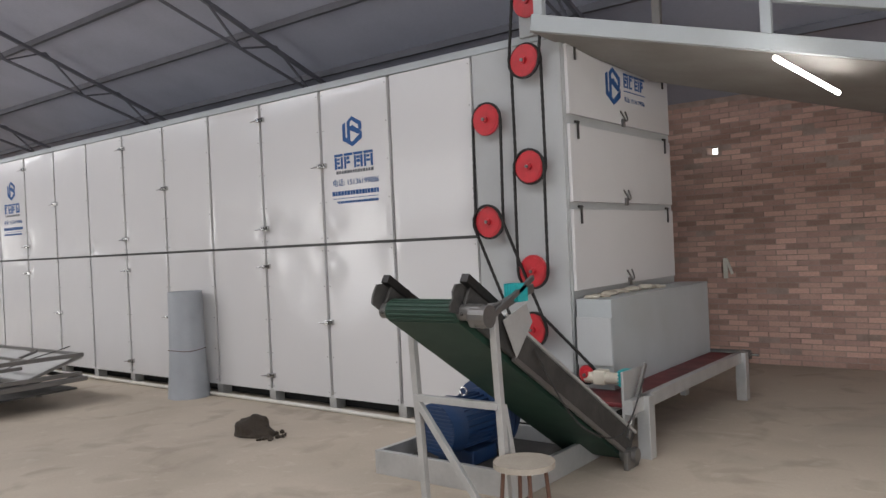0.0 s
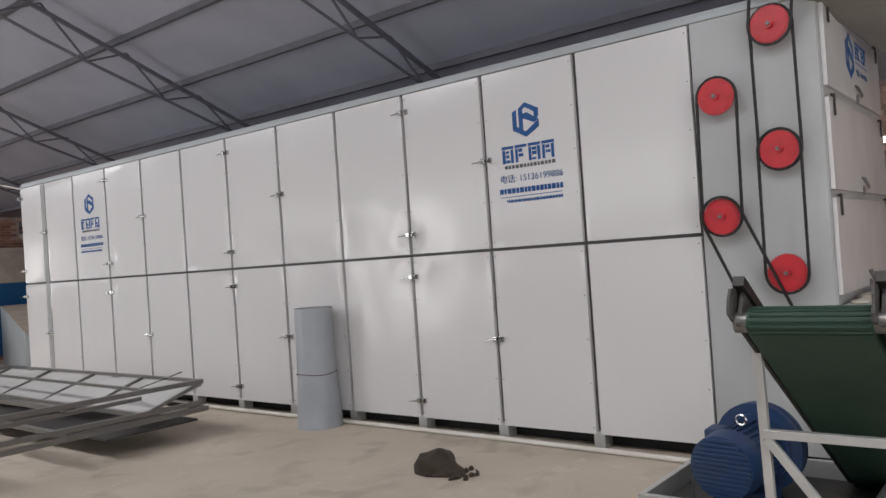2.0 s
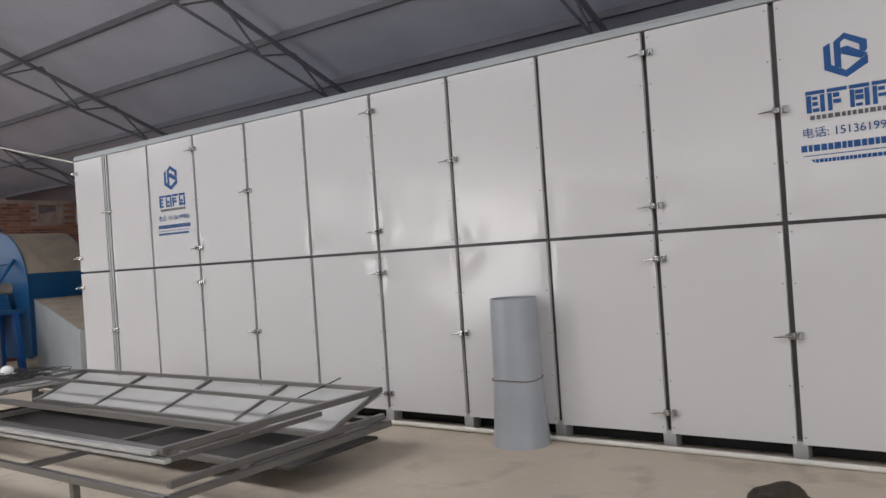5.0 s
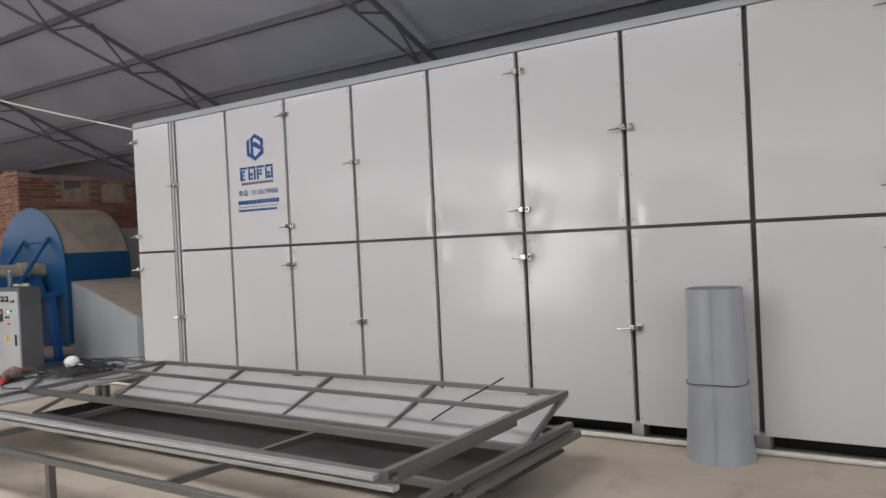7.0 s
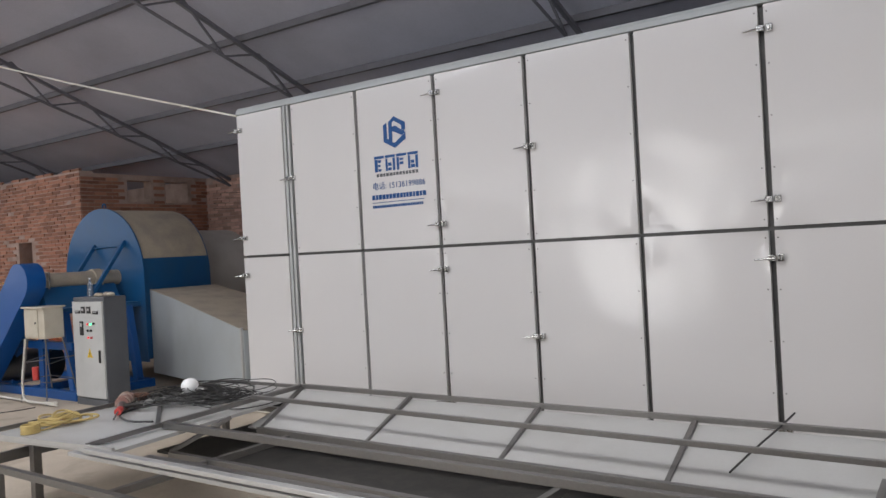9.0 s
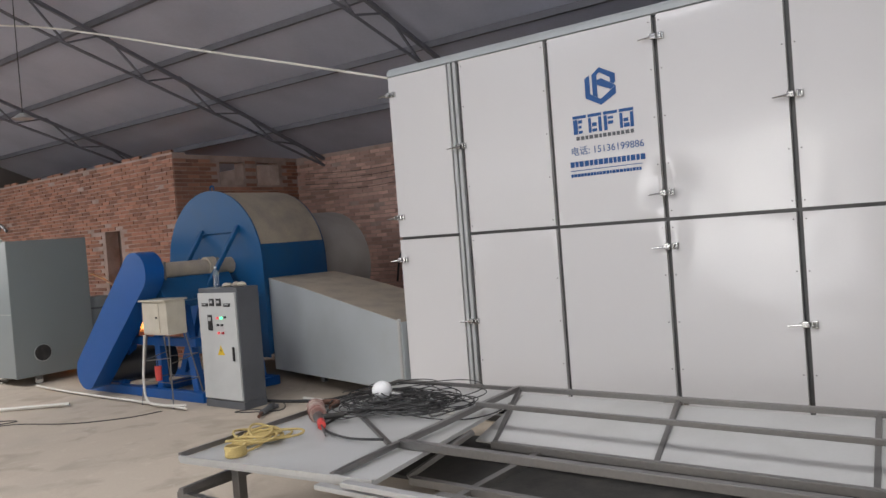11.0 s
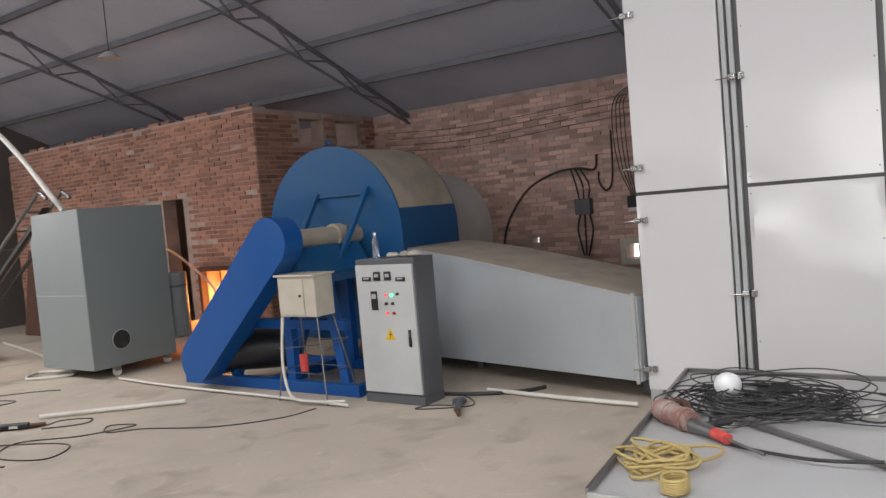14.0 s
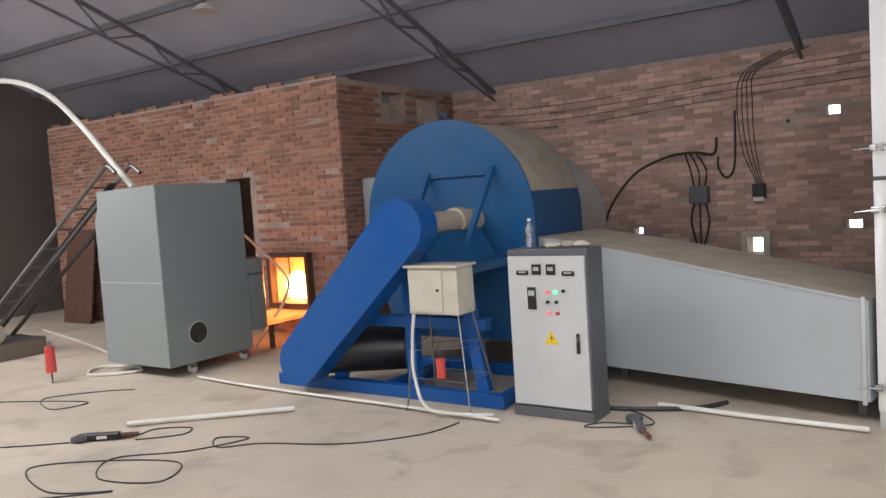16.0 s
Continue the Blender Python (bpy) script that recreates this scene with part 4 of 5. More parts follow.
for f in (.25, .95):
    c = duct_at(f, .3, 0)
    box("support", (c.x - .03, c.x + .03, c.y - .03, c.y + .03, 0, .15), M_DARKGREY, duct)
fit_in(duct)

cab = thing("control_cabinet", (-1.93, -.65, 0), "grey control cabinet with dark sides, meters and indicator lamps", "cabinet")
C = (-2.305, -1.645, -.645, -.335)
box("body", (C[0], C[1], C[2] + .02, C[3], .08, 1.3), M_DARKGREY, cab, .006)
box("plinth", (C[0] - .002, C[1] + .002, C[2] + .01, C[3] + .002, 0, .079), M_DARKGREY, cab)
door = box("door", (C[0] + .012, C[1] - .012, C[2] - .004, C[2] + .019, .1, 1.25), mat("pale_grey_paint", (.5, .51, .5), .42, 0, .03, 3, .01), cab, .004, "pale grey cabinet door")


def on_door(name, u, z, w, h, d, m, bevel=.003, label=""):
    x = C[0] + u
    return part(name, add_box(bmesh.new(), x - w / 2, x + w / 2, C[2] - .004 - d, C[2] - .004, z - h / 2, z + h / 2, bevel), m, door, label)


for u, z, w, h in ((.14, 1.125, .1, .035), (.26, 1.15, .075, .08), (.38, 1.15, .075, .08), (.52, 1.12, .1, .035)):
    on_door("meter", u, z, w, h, .012, M_BLACK)
    on_door("meter_scale", u, z + .005, w * .6, h * .35, .014, M_GREY, 0)
ctl = on_door("controller", .21, .93, .07, .17, .012, M_BLACK)
on_door("meter_scale", .21, .97, .05, .04, .014, M_GREY, 0)
for i, (u, z, m) in enumerate(((.345, .98, M_LAMPR), (.41, .98, M_LAMPG), (.475, .99, M_BLACK), (.345, .905, M_BLACK), (.415, .905, M_BLACK), (.35, .82, M_LAMPR), (.42, .82, M_RED))):
    b = add_cyl(bmesh.new(), (C[0] + u, C[2] - .004, z), (C[0] + u, C[2] - .022, z), .013, 14)
    part("indicator_lamp" if m in (M_LAMPR, M_LAMPG) else "push_button", b, m, door)
b = bmesh.new()
x, z = C[0] + .355, .62
add_prism(b, [(x - .06, z - .04), (x + .06, z - .04), (x, z + .07)], lambda u, v, s: (u, C[2] - .0045 - .0015 * s, v))
part("warning_sign", b, M_YELLOW, door, "yellow warning triangle")
b = bmesh.new()
add_prism(b, [(x + .008, z + .04), (x - .012, z + .005), (x + .004, z + .005), (x - .008, z - .03), (x + .014, z + .012), (x, z + .012)], lambda u, v, s: (u, C[2] - .0065 - .0015 * s, v))
part("warning_bolt", b, M_BLACK, door)
on_door("handle", .575, .6, .025, .15, .02, M_BLACK, .006, "black recessed door handle")
on_door("keyhole", .575, .63, .01, .04, .023, M_STEEL, .002)
fit_in(cab)

bottle = thing("water_bottle", (-2.15, -.63, 1.3), "clear plastic water bottle standing on the cabinet", "bottle")
b = bmesh.new()
prof = [(.031, 0), (.032, .05), (.029, .08), (.032, .11), (.031, .15), (.012, .195), (.012, .21)]
rings = [[b.verts.new((-2.15 + r * math.cos(t), -.63 + r * math.sin(t), 1.301 + z)) for t in np.linspace(0, 2 * math.pi, 20, endpoint=False)] for r, z in prof]
for a, c in zip(rings, rings[1:]):
    for i in range(20):
        b.faces.new((a[i], a[(i + 1) % 20], c[(i + 1) % 20], c[i]))
b.faces.new(rings[0][::-1])
b.faces.new(rings[-1])
part("body", b, M_GLASS, bottle, "", True)
part("cap", add_cyl(bmesh.new(), (-2.15, -.63, 1.511), (-2.15, -.63, 1.53), .014, 14), M_BULB, bottle)
fit_in(bottle, (-.03, .16, 0))
glove = thing("work_gloves", (-1.85, -.62, 1.3), "crumpled dusty work gloves on the cabinet top", "gloves")
for i, (x, y, s) in enumerate(((-1.95, -.64, (1.2, .8, .4)), (-1.82, -.6, (1.5, .9, .5)), (-1.72, -.62, (1.3, .7, .45)))):
    b = add_ball(bmesh.new(), (x, y, 1.322), .055, s, 14)
    for v in b.verts:
        v.co += Vector((.5, .5, 1)) * .012 * noise.noise(v.co * 25)
        v.co.z = max(v.co.z, 1.301)
    part("glove", b, M_CREAM if i != 1 else M_WOOD, glove, "", True)
fit_in(glove, (-.03, .16, 0))

fan = thing("centrifugal_fan", (-3.5, .6, 0), "large blue centrifugal blower with a dusty drum", "blower")
FX, FZ, FR, FY0, FY1 = -3.7, 1.5, 1.0, .65, 1.75
arc = [(FX + FR * math.cos(t), FZ + FR * math.sin(t)) for t in np.linspace(0, math.pi * 1.15, 36)]
out = arc + [(FX - .75, .3), (FX + FR, .3)]
add = add_prism(bmesh.new(), out, lambda u, v, s: (u, FY0 - .02 if s == 0 else FY0, v))
part("front_plate", add, M_BLUE, fan, "blue front plate")
inner = [(FX + (u - FX) * .97, FZ + (v - FZ) * .97) for u, v in out]
b = add_prism(bmesh.new(), inner, lambda u, v, s: (u, FY0 + .001 if s == 0 else FY1, v))
part("scroll_housing", b, M_BLUE, fan, "", True)
b = bmesh.new()
pts = [(FX + (FR * .975) * math.cos(t), FZ + (FR * .975) * math.sin(t)) for t in np.linspace(.25, 2.6, 26)]
pts += [(FX + (FR * .972) * math.cos(t), FZ + (FR * .972) * math.sin(t)) for t in np.linspace(2.6, .25, 26)]
add_prism(b, pts, lambda u, v, s: (u, FY0 + .003 if s == 0 else FY1 - .005, v))
part("dust_layer", b, M_DUST, fan, "tan dust on the drum", True)
part("back_plate", add_prism(bmesh.new(), inner, lambda u, v, s: (u, FY1 + .02 if s == 0 else FY1, v)), M_BLUE, fan)
part("inlet_drum", add_cyl(bmesh.new(), (-3.7, FY1 + .02, 1.36), (-3.7, 2.85, 1.36), .8, 48), mat("pale_inlet_sheet", (.5, .48, .45), .5, 0, .05, 2, .02, 60, (.28, .25, .2), .5), fan, "grey sheet metal inlet drum", True)
part("lifting_lug", add_tube(bmesh.new(), [Vector((FX + .04 * math.cos(t), FY0 + .05, FZ + FR + .03 + .04 * math.sin(t))) for t in np.linspace(-.5, 3.6, 10)], .012), M_BLUE, fan)
for p, q in (((-3.12, .63, 2.0), (-3.15, .1, 1.25)), ((-3.88, .63, 1.97), (-3.85, .1, 1.25))):
    part("brace", add_bar(bmesh.new(), p, q, .05, .05, (1, 0, 0), .004), M_BLUE, fan)
part("tie_bar", add_cyl(bmesh.new(), (-3.88, .6, 1.93), (-3.12, .6, 1.93), .01, 8), M_BLUE, fan)
b = bmesh.new()
add_cyl(b, (-3.35, -.6, 1.5), (-3.35, .63, 1.5), .105, 28)
for y in (-.45, .3):
    add_cyl(b, (-3.35, y - .06, 1.5), (-3.35, y + .06, 1.5), .13, 28)
part("bearing_housing", b, M_DUST, fan, "dusty grey bearing housing", True)
b = bmesh.new()
add_prism(b, [(-3.75, 1.15), (-3.05, 1.15), (-3.22, 1.42), (-3.6, 1.42)], lambda u, v, s: (u, -.55 if s == 0 else .5, v))
part("pedestal", b, M_BLUE, fan)
for i in range(4):
    x, y = (-3.55, -3.17)[i % 2], (-.45, .3)[i // 2]
    part("bolt", add_cyl(bmesh.new(), (x, y, 1.4), (x, y, 1.62), .012, 8), M_STEEL, fan)
box("base_plate", (-3.85, -2.8, -.58, .63, 1.08, 1.149), M_BLUE, fan, .005)
box("mid_beam", (-4.25, -2.62, -.5, -.4, .62, .72), M_BLUEB, fan, .005)
for x0, x1 in ((-4.15, -4.28), (-3.4, -3.4), (-2.85, -2.68)):
    for y in (-.45, .45):
        part("leg", add_bar(bmesh.new(), (x0 + .35 if x0 < -4 else x0, y, 1.1), (x1, y, .1), .11, .09, (0, 1, 0), .006), M_BLUEB, fan)
for y in (-.52, .5):
    part("base_rail", add_bar(bmesh.new(), (-5.0, y, .055), (-2.45, y, .055), .1, .11, bevel=.006), M_BLUEB, fan)
for x in (-4.95, -3.7, -2.5):
    part("base_rail", add_bar(bmesh.new(), (x, -.47, .055), (x, .45, .055), .1, .1, bevel=.006), M_BLUEB, fan)
# belt guard: a slanted shell with rounded ends
p0, p1, r0, r1 = (-3.2, 1.51), (-4.46, .31), .24, .22
d = math.atan2(p0[1] - p1[1], p0[0] - p1[0])
gp = [(p0[0] + r0 * math.cos(d + t), p0[1] + r0 * math.sin(d + t)) for t in np.linspace(-1.57, 1.57, 18)]
gp += [(p1[0] + r1 * math.cos(d + t), p1[1] + r1 * math.sin(d + t)) for t in np.linspace(1.57, 4.71, 18)]
b = add_prism(bmesh.new(), gp, lambda u, v, s: (u, -.84 if s == 0 else -.6, v))
part("belt_guard", b, M_BLUEB, fan, "bright blue belt guard", True)
b = bmesh.new()
add_cyl(b, (-4.4, -.5, .36), (-3.75, -.1, .36), .22, 24)
part("drive_motor", b, M_BLACK, fan, "dark drive motor inside the base", True)
fit_in(fan)

jb = thing("switch_box_on_stand", (-2.8, -.9, 0), "cream electrical box on a welded rod stand", "electrical box")
box("case", (-3.06, -2.58, -.95, -.7, .8, 1.18), M_CREAM, jb, .008)
box("lid", (-3.04, -2.72, -.962, -.951, .82, 1.16), M_CREAM, jb, .004)
part("rain_hood", add_bar(bmesh.new(), (-3.08, -.83, 1.19), (-2.56, -.83, 1.19), .3, .02, bevel=.003), M_CREAM, jb)
part("lock", add_cyl(bmesh.new(), (-2.76, -.963, 1.0), (-2.76, -.975, 1.0), .012, 10), M_BLACK, jb)
for x, y, xe, ye in ((-3.03, -.93, -3.1, -1.02), (-2.6, -.93, -2.48, -1.02), (-3.03, -.72, -3.08, -.62), (-2.6, -.72, -2.45, -.62)):
    part("rod_leg", add_cyl(bmesh.new(), (x, y, .8), (xe, ye, 0), .008, 8), M_STEEL, jb)
for z, f in ((.28, .65), (.5, .38)):
    for (xa, ya), (xb, yb) in (((-3.1, -1.0), (-2.5, -1.0)), ((-3.1, -.64), (-2.5, -.64)), ((-3.1, -1.0), (-3.1, -.64)), ((-2.5, -1.0), (-2.5, -.64))):
        part("rod_tie", add_cyl(bmesh.new(), (xa * .99, ya, z), (xb, yb, z + (.06 if f < .5 else 0)), .005, 6), M_STEEL, jb)
part("conduit", add_tube(bmesh.new(), smooth_path([(-3.0, -.98, .8), (-3.02, -1.0, .55), (-2.98, -1.05, .3), (-2.85, -1.1, .08), (-2.6, -1.08, .045), (-2.28, -1.0, .05)]), .014, 8), M_PVC, jb, "white plastic conduit", True)
fit_in(jb, (-.09, .145, 0))
red = thing("red_handset", (-2.75, -.8, .2), "small red plastic handset hung on the rod stand", "handset")
part("body", add_cyl(bmesh.new(), (-2.75, -1.0, .3), (-2.75, -1.0, .46), .035, 16, .04), M_PINK, red, "", True)
part("hook_wire", add_tube(bmesh.new(), [Vector((-2.75, -1.0, .46)), Vector((-2.76, -1.0, .53)), Vector((-2.78, -.99, .56))], .004), M_CABLE, red)
fit_in(red, (-.09, .145, 0))

for pts, r, lab in (([(-6.0, -.75, .03), (-5.2, -.82, .03), (-4.3, -.85, .03), (-3.4, -.86, .03), (-2.3, -.9, .03)], .013, "long white plastic pipe on the floor by the blower"),
                    ([(-5.15, -2.15, .03), (-4.1, -1.26, .03)], .021, "short white plastic pipe lying on the floor"),
                    ([(-1.35, -.07, .03), (-.6, -.14, .03), (.1, -.17, .03)], .019, "white plastic pipe on the floor by the duct")):
    o = thing("floor_pipe", (pts[0][0], pts[0][1], 0), lab, "pipe")
    part("pipe_length", add_tube(bmesh.new(), smooth_path(pts), r, 12), M_PVC, o, "", True)
    fit_in(o)

hop = thing("pellet_burner", (-6.6, -.5, 0), "grey sheet metal pellet burner hopper on casters", "burner")
b = bmesh.new()
add_prism(b, [(-6.08, .12), (-6.08, 2.05), (-7.12, 2.03), (-7.14, 1.8), (-7.2, 1.7), (-7.2, .12)], lambda u, v, s: (u, -1.05 if s == 0 else .1, v))
bmesh.ops.bevel(b, geom=b.edges[:], offset=.006, segments=2, affect="EDGES")
part("casing", b, M_HOPPER, hop)
part("seam", add_box(bmesh.new(), -7.19, -6.09, -1.054, -1.051, 1.02, 1.028), M_GREY, hop)
b = add_cyl(bmesh.new(), (-6.085, -.67, .44), (-6.06, -.67, .44), .115, 28)
part("sight_port", b, M_SOOT_SHADE, hop, "round dark reddish sight port", True)
part("port_ring", add_tube(bmesh.new(), [Vector((-6.066, -.67 + .118 * math.cos(t), .44 + .118 * math.sin(t))) for t in np.linspace(0, 6.28, 28, endpoint=False)], .008, 6, True), M_GREY, hop)
part("side_drum", add_cyl(bmesh.new(), (-6.35, .32, .3), (-6.35, .32, 1.14), .2, 28), M_HOPPER, hop, "upright grey side drum", True)
part("drum_band", add_cyl(bmesh.new(), (-6.35, .32, .95), (-6.35, .32, .98), .206, 28), M_DARKGREY, hop)
part("blast_pipe", add_cyl(bmesh.new(), (-6.85, .09, .5), (-6.85, .5, .5), .14, 24), M_RUST, hop)
for x, y in ((-6.15, -.72), (-7.1, -.72), (-6.15, .0), (-7.1, .0)):
    w = part("caster", add_box(bmesh.new(), x - .03, x + .03, y - .04, y + .04, .06, .12, .004), M_STEEL, hop)
    part("wheel", add_cyl(bmesh.new(), (x - .02, y, .05), (x + .02, y, .05), .05, 20), M_PVC, w, "", True)
fit_in(hop, (-.2, .17, 0))

# small feed elevator that leans on the hopper
el = thing("feed_elevator", (-9.6, -.85, 0), "narrow steel feed elevator leaning on the hopper", "elevator")
P, Q = Vector((-10.5, -.85, .15)), Vector((-7.15, -.85, 2.2))
for y in (-1.0, -.7):
    o = Vector((0, y + .85, 0))
    pts = smooth_path([P + o, P.lerp(Q, .5) + o, Q + o, Q + o + Vector((.2, 0, .1)), Q + o + Vector((.35, 0, .02))])
    part("side_rail", add_tube(bmesh.new(), pts, .024, 8), M_STEEL, el, "", True)
for i in range(9):
    c = P.lerp(Q, (i + .5) / 9)
    part("rung", add_cyl(bmesh.new(), c + Vector((0, -.15, 0)), c + Vector((0, .15, 0)), .012, 8), M_STEEL, el)
for y in (-.14, .14):
    part("lower_rail", add_bar(bmesh.new(), P + Vector((.25, y, -.1)), Q + Vector((.12, y, -.2)), .03, .045, bevel=.004), M_SOOT_SHADE, el)
part("carrying_belt", add_bar(bmesh.new(), P + Vector((.1, 0, -.06)), Q + Vector((.05, 0, -.08)), .1, .012), M_SOOT_SHADE, el)
part("foot_motor", add_cyl(bmesh.new(), (-9.75, -1.3, .35), (-9.35, -1.2, .35), .13, 20), M_GALV, el, "", True)
box("foot_frame", (-10.1, -9.3, -1.3, -.6, 0, .22), M_STEEL, el, .01)
fit_in(el, (-.2, .17, 0))
hose = thing("suction_hose", (-7.0, -.85, 2.1), "thick pale plastic hose arching down to the hopper", "hose")
part("hose_length", add_tube(bmesh.new(), smooth_path([(-6.8, -.8, 2.06), (-7.15, -.8, 2.36), (-7.75, -.8, 2.88), (-8.4, -.8, 3.3), (-9.3, -.8, 3.56), (-10.5, -.8, 3.6), (-12, -.8, 3.3), (-13.9, -.8, 2.8)]), .035, 10), M_PVC, hose, "", True)
fit_in(hose, (-.2, .17, 0))
hz = thing("feed_hose", (-6.9, .4, .9), "thin pale hose bent towards the fire door", "hose")
part("hose_length", add_tube(bmesh.new(), smooth_path([(-6.5, .12, 1.55), (-6.75, .6, 1.45), (-6.85, 1.0, 1.2), (-6.65, 1.25, .8), (-6.6, 1.1, .5), (-6.62, .9, .3), (-6.62, .6, .02)]), .018, 8), M_PVC, hz, "", True)
fit_in(hz, (-.1, .1, 0))
fh = thing("floor_hose", (-8.5, -1.2, 0), "pale yellowish hose lying on the floor", "hose")
part("hose_length", add_tube(bmesh.new(), smooth_path([(-11.5, .6, .02), (-9.5, .1, .02), (-7.6, -.5, .02), (-7.0, -.75, .02), (-7.4, -1.1, .02), (-7.7, -.8, .02), (-7.2, -.6, .02)]), .018, 8), M_PVC, fh, "", True)
fit_in(fh)

# tools and leads on the floor
def grinder(name, at, turn, label, body):
    g = thing(name, (0, 0, 0), label, "grinder")
    part("motor_body", add_cyl(bmesh.new(), (-.13, 0, .035), (.12, 0, .035), .032, 16, .03), body, g, "", True)
    part("gear_head", add_box(bmesh.new(), -.21, -.13, -.03, .03, .012, .062, .01), M_STEEL, g)
    part("disc", add_cyl(bmesh.new(), (-.18, -.01, .008), (-.18, -.01, .012), .055, 24), M_BLACK, g)
    part("guard", add_cyl(bmesh.new(), (-.2, -.0, .012), (-.2, 0, .04), .062, 24), M_DARKGREY, g, "", True)
    part("side_handle", add_cyl(bmesh.new(), (.13, 0, .035), (.26, .02, .03), .018, 12), M_RUST, g, "", True)
    part("label_plate", add_box(bmesh.new(), -.05, .03, -.034, -.0325, .02, .045), M_PVC, g)
    g.matrix_basis = pose(*at, 0, 0, turn)


grinder("angle_grinder", (-5.0, -2.45, 0), 35, "black angle grinder with a steel head on the floor", M_BLACK)
grinder("angle_grinder", (-1.3, -.64, 0), -60, "dusty blue-grey angle grinder on the floor by the cabinet", M_DARKGREY)


def lead(label, pts, r=.0055, m=None):
    o = thing("power_lead", (pts[0][0], pts[0][1], 0), label, "cable")
    part("cable", add_tube(bmesh.new(), smooth_path([(x, y, r) if len(p) == 2 else p for p in pts for x, y in [p[:2]]], 8), r, 6), m or M_CABLE, o, "", True)
    fit_in(o)


lead("long black power lead trailing over the floor", [(-2.6, -1.0), (-2.7, -1.35), (-3.1, -1.75), (-3.7, -2.0), (-3.95, -2.2), (-4.15, -2.05), (-3.9, -1.95), (-4.1, -2.35), (-4.5, -2.7), (-4.2, -3.0), (-3.75, -2.85), (-3.95, -2.55), (-4.5, -2.75), (-4.9, -3.1), (-4.3, -3.3), (-3.9, -3.1), (-4.5, -3.6)])
lead("black lead of the grinder looped on the floor", [(-4.75, -2.35), (-4.5, -2.1), (-4.6, -1.95), (-4.85, -2.1), (-4.9, -2.35), (-5.6, -2.9), (-6.4, -3.3), (-7.0, -3.2)])
lead("thin dark lead looped on the floor by the hopper", [(-6.3, -1.3), (-6.6, -1.5), (-6.9, -1.9), (-6.4, -2.1), (-6.3, -1.8), (-6.9, -2.0), (-7.4, -2.3), (-6.8, -2.6), (-7.3, -2.9)])
lead("dark lead coiled beside the cabinet", [(-1.6, -.2), (-1.4, -.3), (-1.25, -.5), (-1.5, -.68), (-1.68, -.74), (-1.6, -.6), (-1.38, -.55)])
lead("thick black cable behind the cabinet", [(-2.2, -.3), (-1.6, -.25), (-1.1, -.05), (-.9, .2)], .018)
can = thing("red_can", (-7.55, -1.45, 0), "small red fire-extinguisher-like can hung on a lead", "can")
part("body", add_cyl(bmesh.new(), (-7.55, -1.45, .12), (-7.55, -1.45, .4), .055, 18, .05), M_PINK, can, "", True)
part("neck", add_cyl(bmesh.new(), (-7.55, -1.45, .4), (-7.55, -1.45, .46), .022, 12), M_STEEL, can)
part("stem", add_cyl(bmesh.new(), (-7.55, -1.45, 0), (-7.55, -1.45, .12), .008, 8), M_CABLE, can)
fit_in(can)

# overhead wires and a hanging lamp
hw = thing("overhead_wire", (-3.6, -.2, 3), "thin pale wire slung under the roof", "wire")
part("strand", add_tube(bmesh.new(), smooth_path([(-9.4, -1.3, 5.3), (-5.54, -1.0, 4.85), (-1.5, -.6, 3.72), (.15, -.02, 3.24)]), .012, 6), M_PVC, hw)
fit_in(hw)
for x, y, z in ((-5.05, -1.06, 3.55),):
    hl = thing("hanging_lamp", (x, y, z), "small unlit lamp hanging on a thin wire", "lamp")
    part("cord", add_cyl(bmesh.new(), (x, y, z + .05), (x, y, roof_z(y) - .08), .006, 6), M_CABLE, hl)
    part("shade", add_cyl(bmesh.new(), (x, y, z), (x, y, z + .07), .13, 20, .04), M_GALV, hl, "", True)
    fit_in(hl)

bd = thing("brown_board", (-11.7, 1.45, 0), "dark brown board leaning on the furnace room wall", "board")
part("plank_sheet", add_bar(bmesh.new(), (-11.7, 1.3, 0.01), (-11.7, 1.53, 1.55), .8, .03, (0, 1, 0), .004), M_RUST, bd)
fit_in(bd)

# ---- things on the brick wall ----
YW = Y1
sw = thing("wall_switch_box", (-2.32, YW, 1.48), "dark isolator switch box with hanging cables on the wall", "switch box")
box("case", (-2.43, -2.2, YW - .13, YW - .005, 1.38, 1.6), M_DARKGREY, sw, .008)
for i, dx in enumerate((-.07, 0, .07)):
    part("cable", add_tube(bmesh.new(), smooth_path([(-2.31 + dx, YW - .07, 1.6), (-2.31 + dx * 1.4, YW - .08, 1.8), (-2.4 + dx, YW - .08, 2.02)]), .012), M_CABLE, sw)
    part("cable", add_tube(bmesh.new(), smooth_path([(-2.31 + dx, YW - .07, 1.38), (-2.31 + dx * 1.6, YW - .08, 1.15), (-2.31 + dx * .5, YW - .1, .8)]), .014), M_CABLE, sw)
part("main_cable", add_tube(bmesh.new(), smooth_path([(-3.62, YW - .15, .9), (-3.5, YW - .15, 1.35), (-3.15, YW - .12, 1.8), (-2.7, YW - .1, 2.0), (-2.35, YW - .08, 2.03), (-2.12, YW - .06, 2.0), (-2.08, YW - .05, 2.2)]), .017, 8), M_CABLE, sw, "", True)
fit_in(sw, (.14, 0, .05))
meter = thing("wall_breaker", (-1.62, YW, 1.48), "small dark breaker box below a wall cable", "breaker")
box("case", (-1.7, -1.55, YW - .09, YW - .005, 1.4, 1.58), M_BLACK, meter, .006)
box("cover", (-1.69, -1.56, YW - .1, YW - .091, 1.37, 1.42), M_PVC, meter, .004)
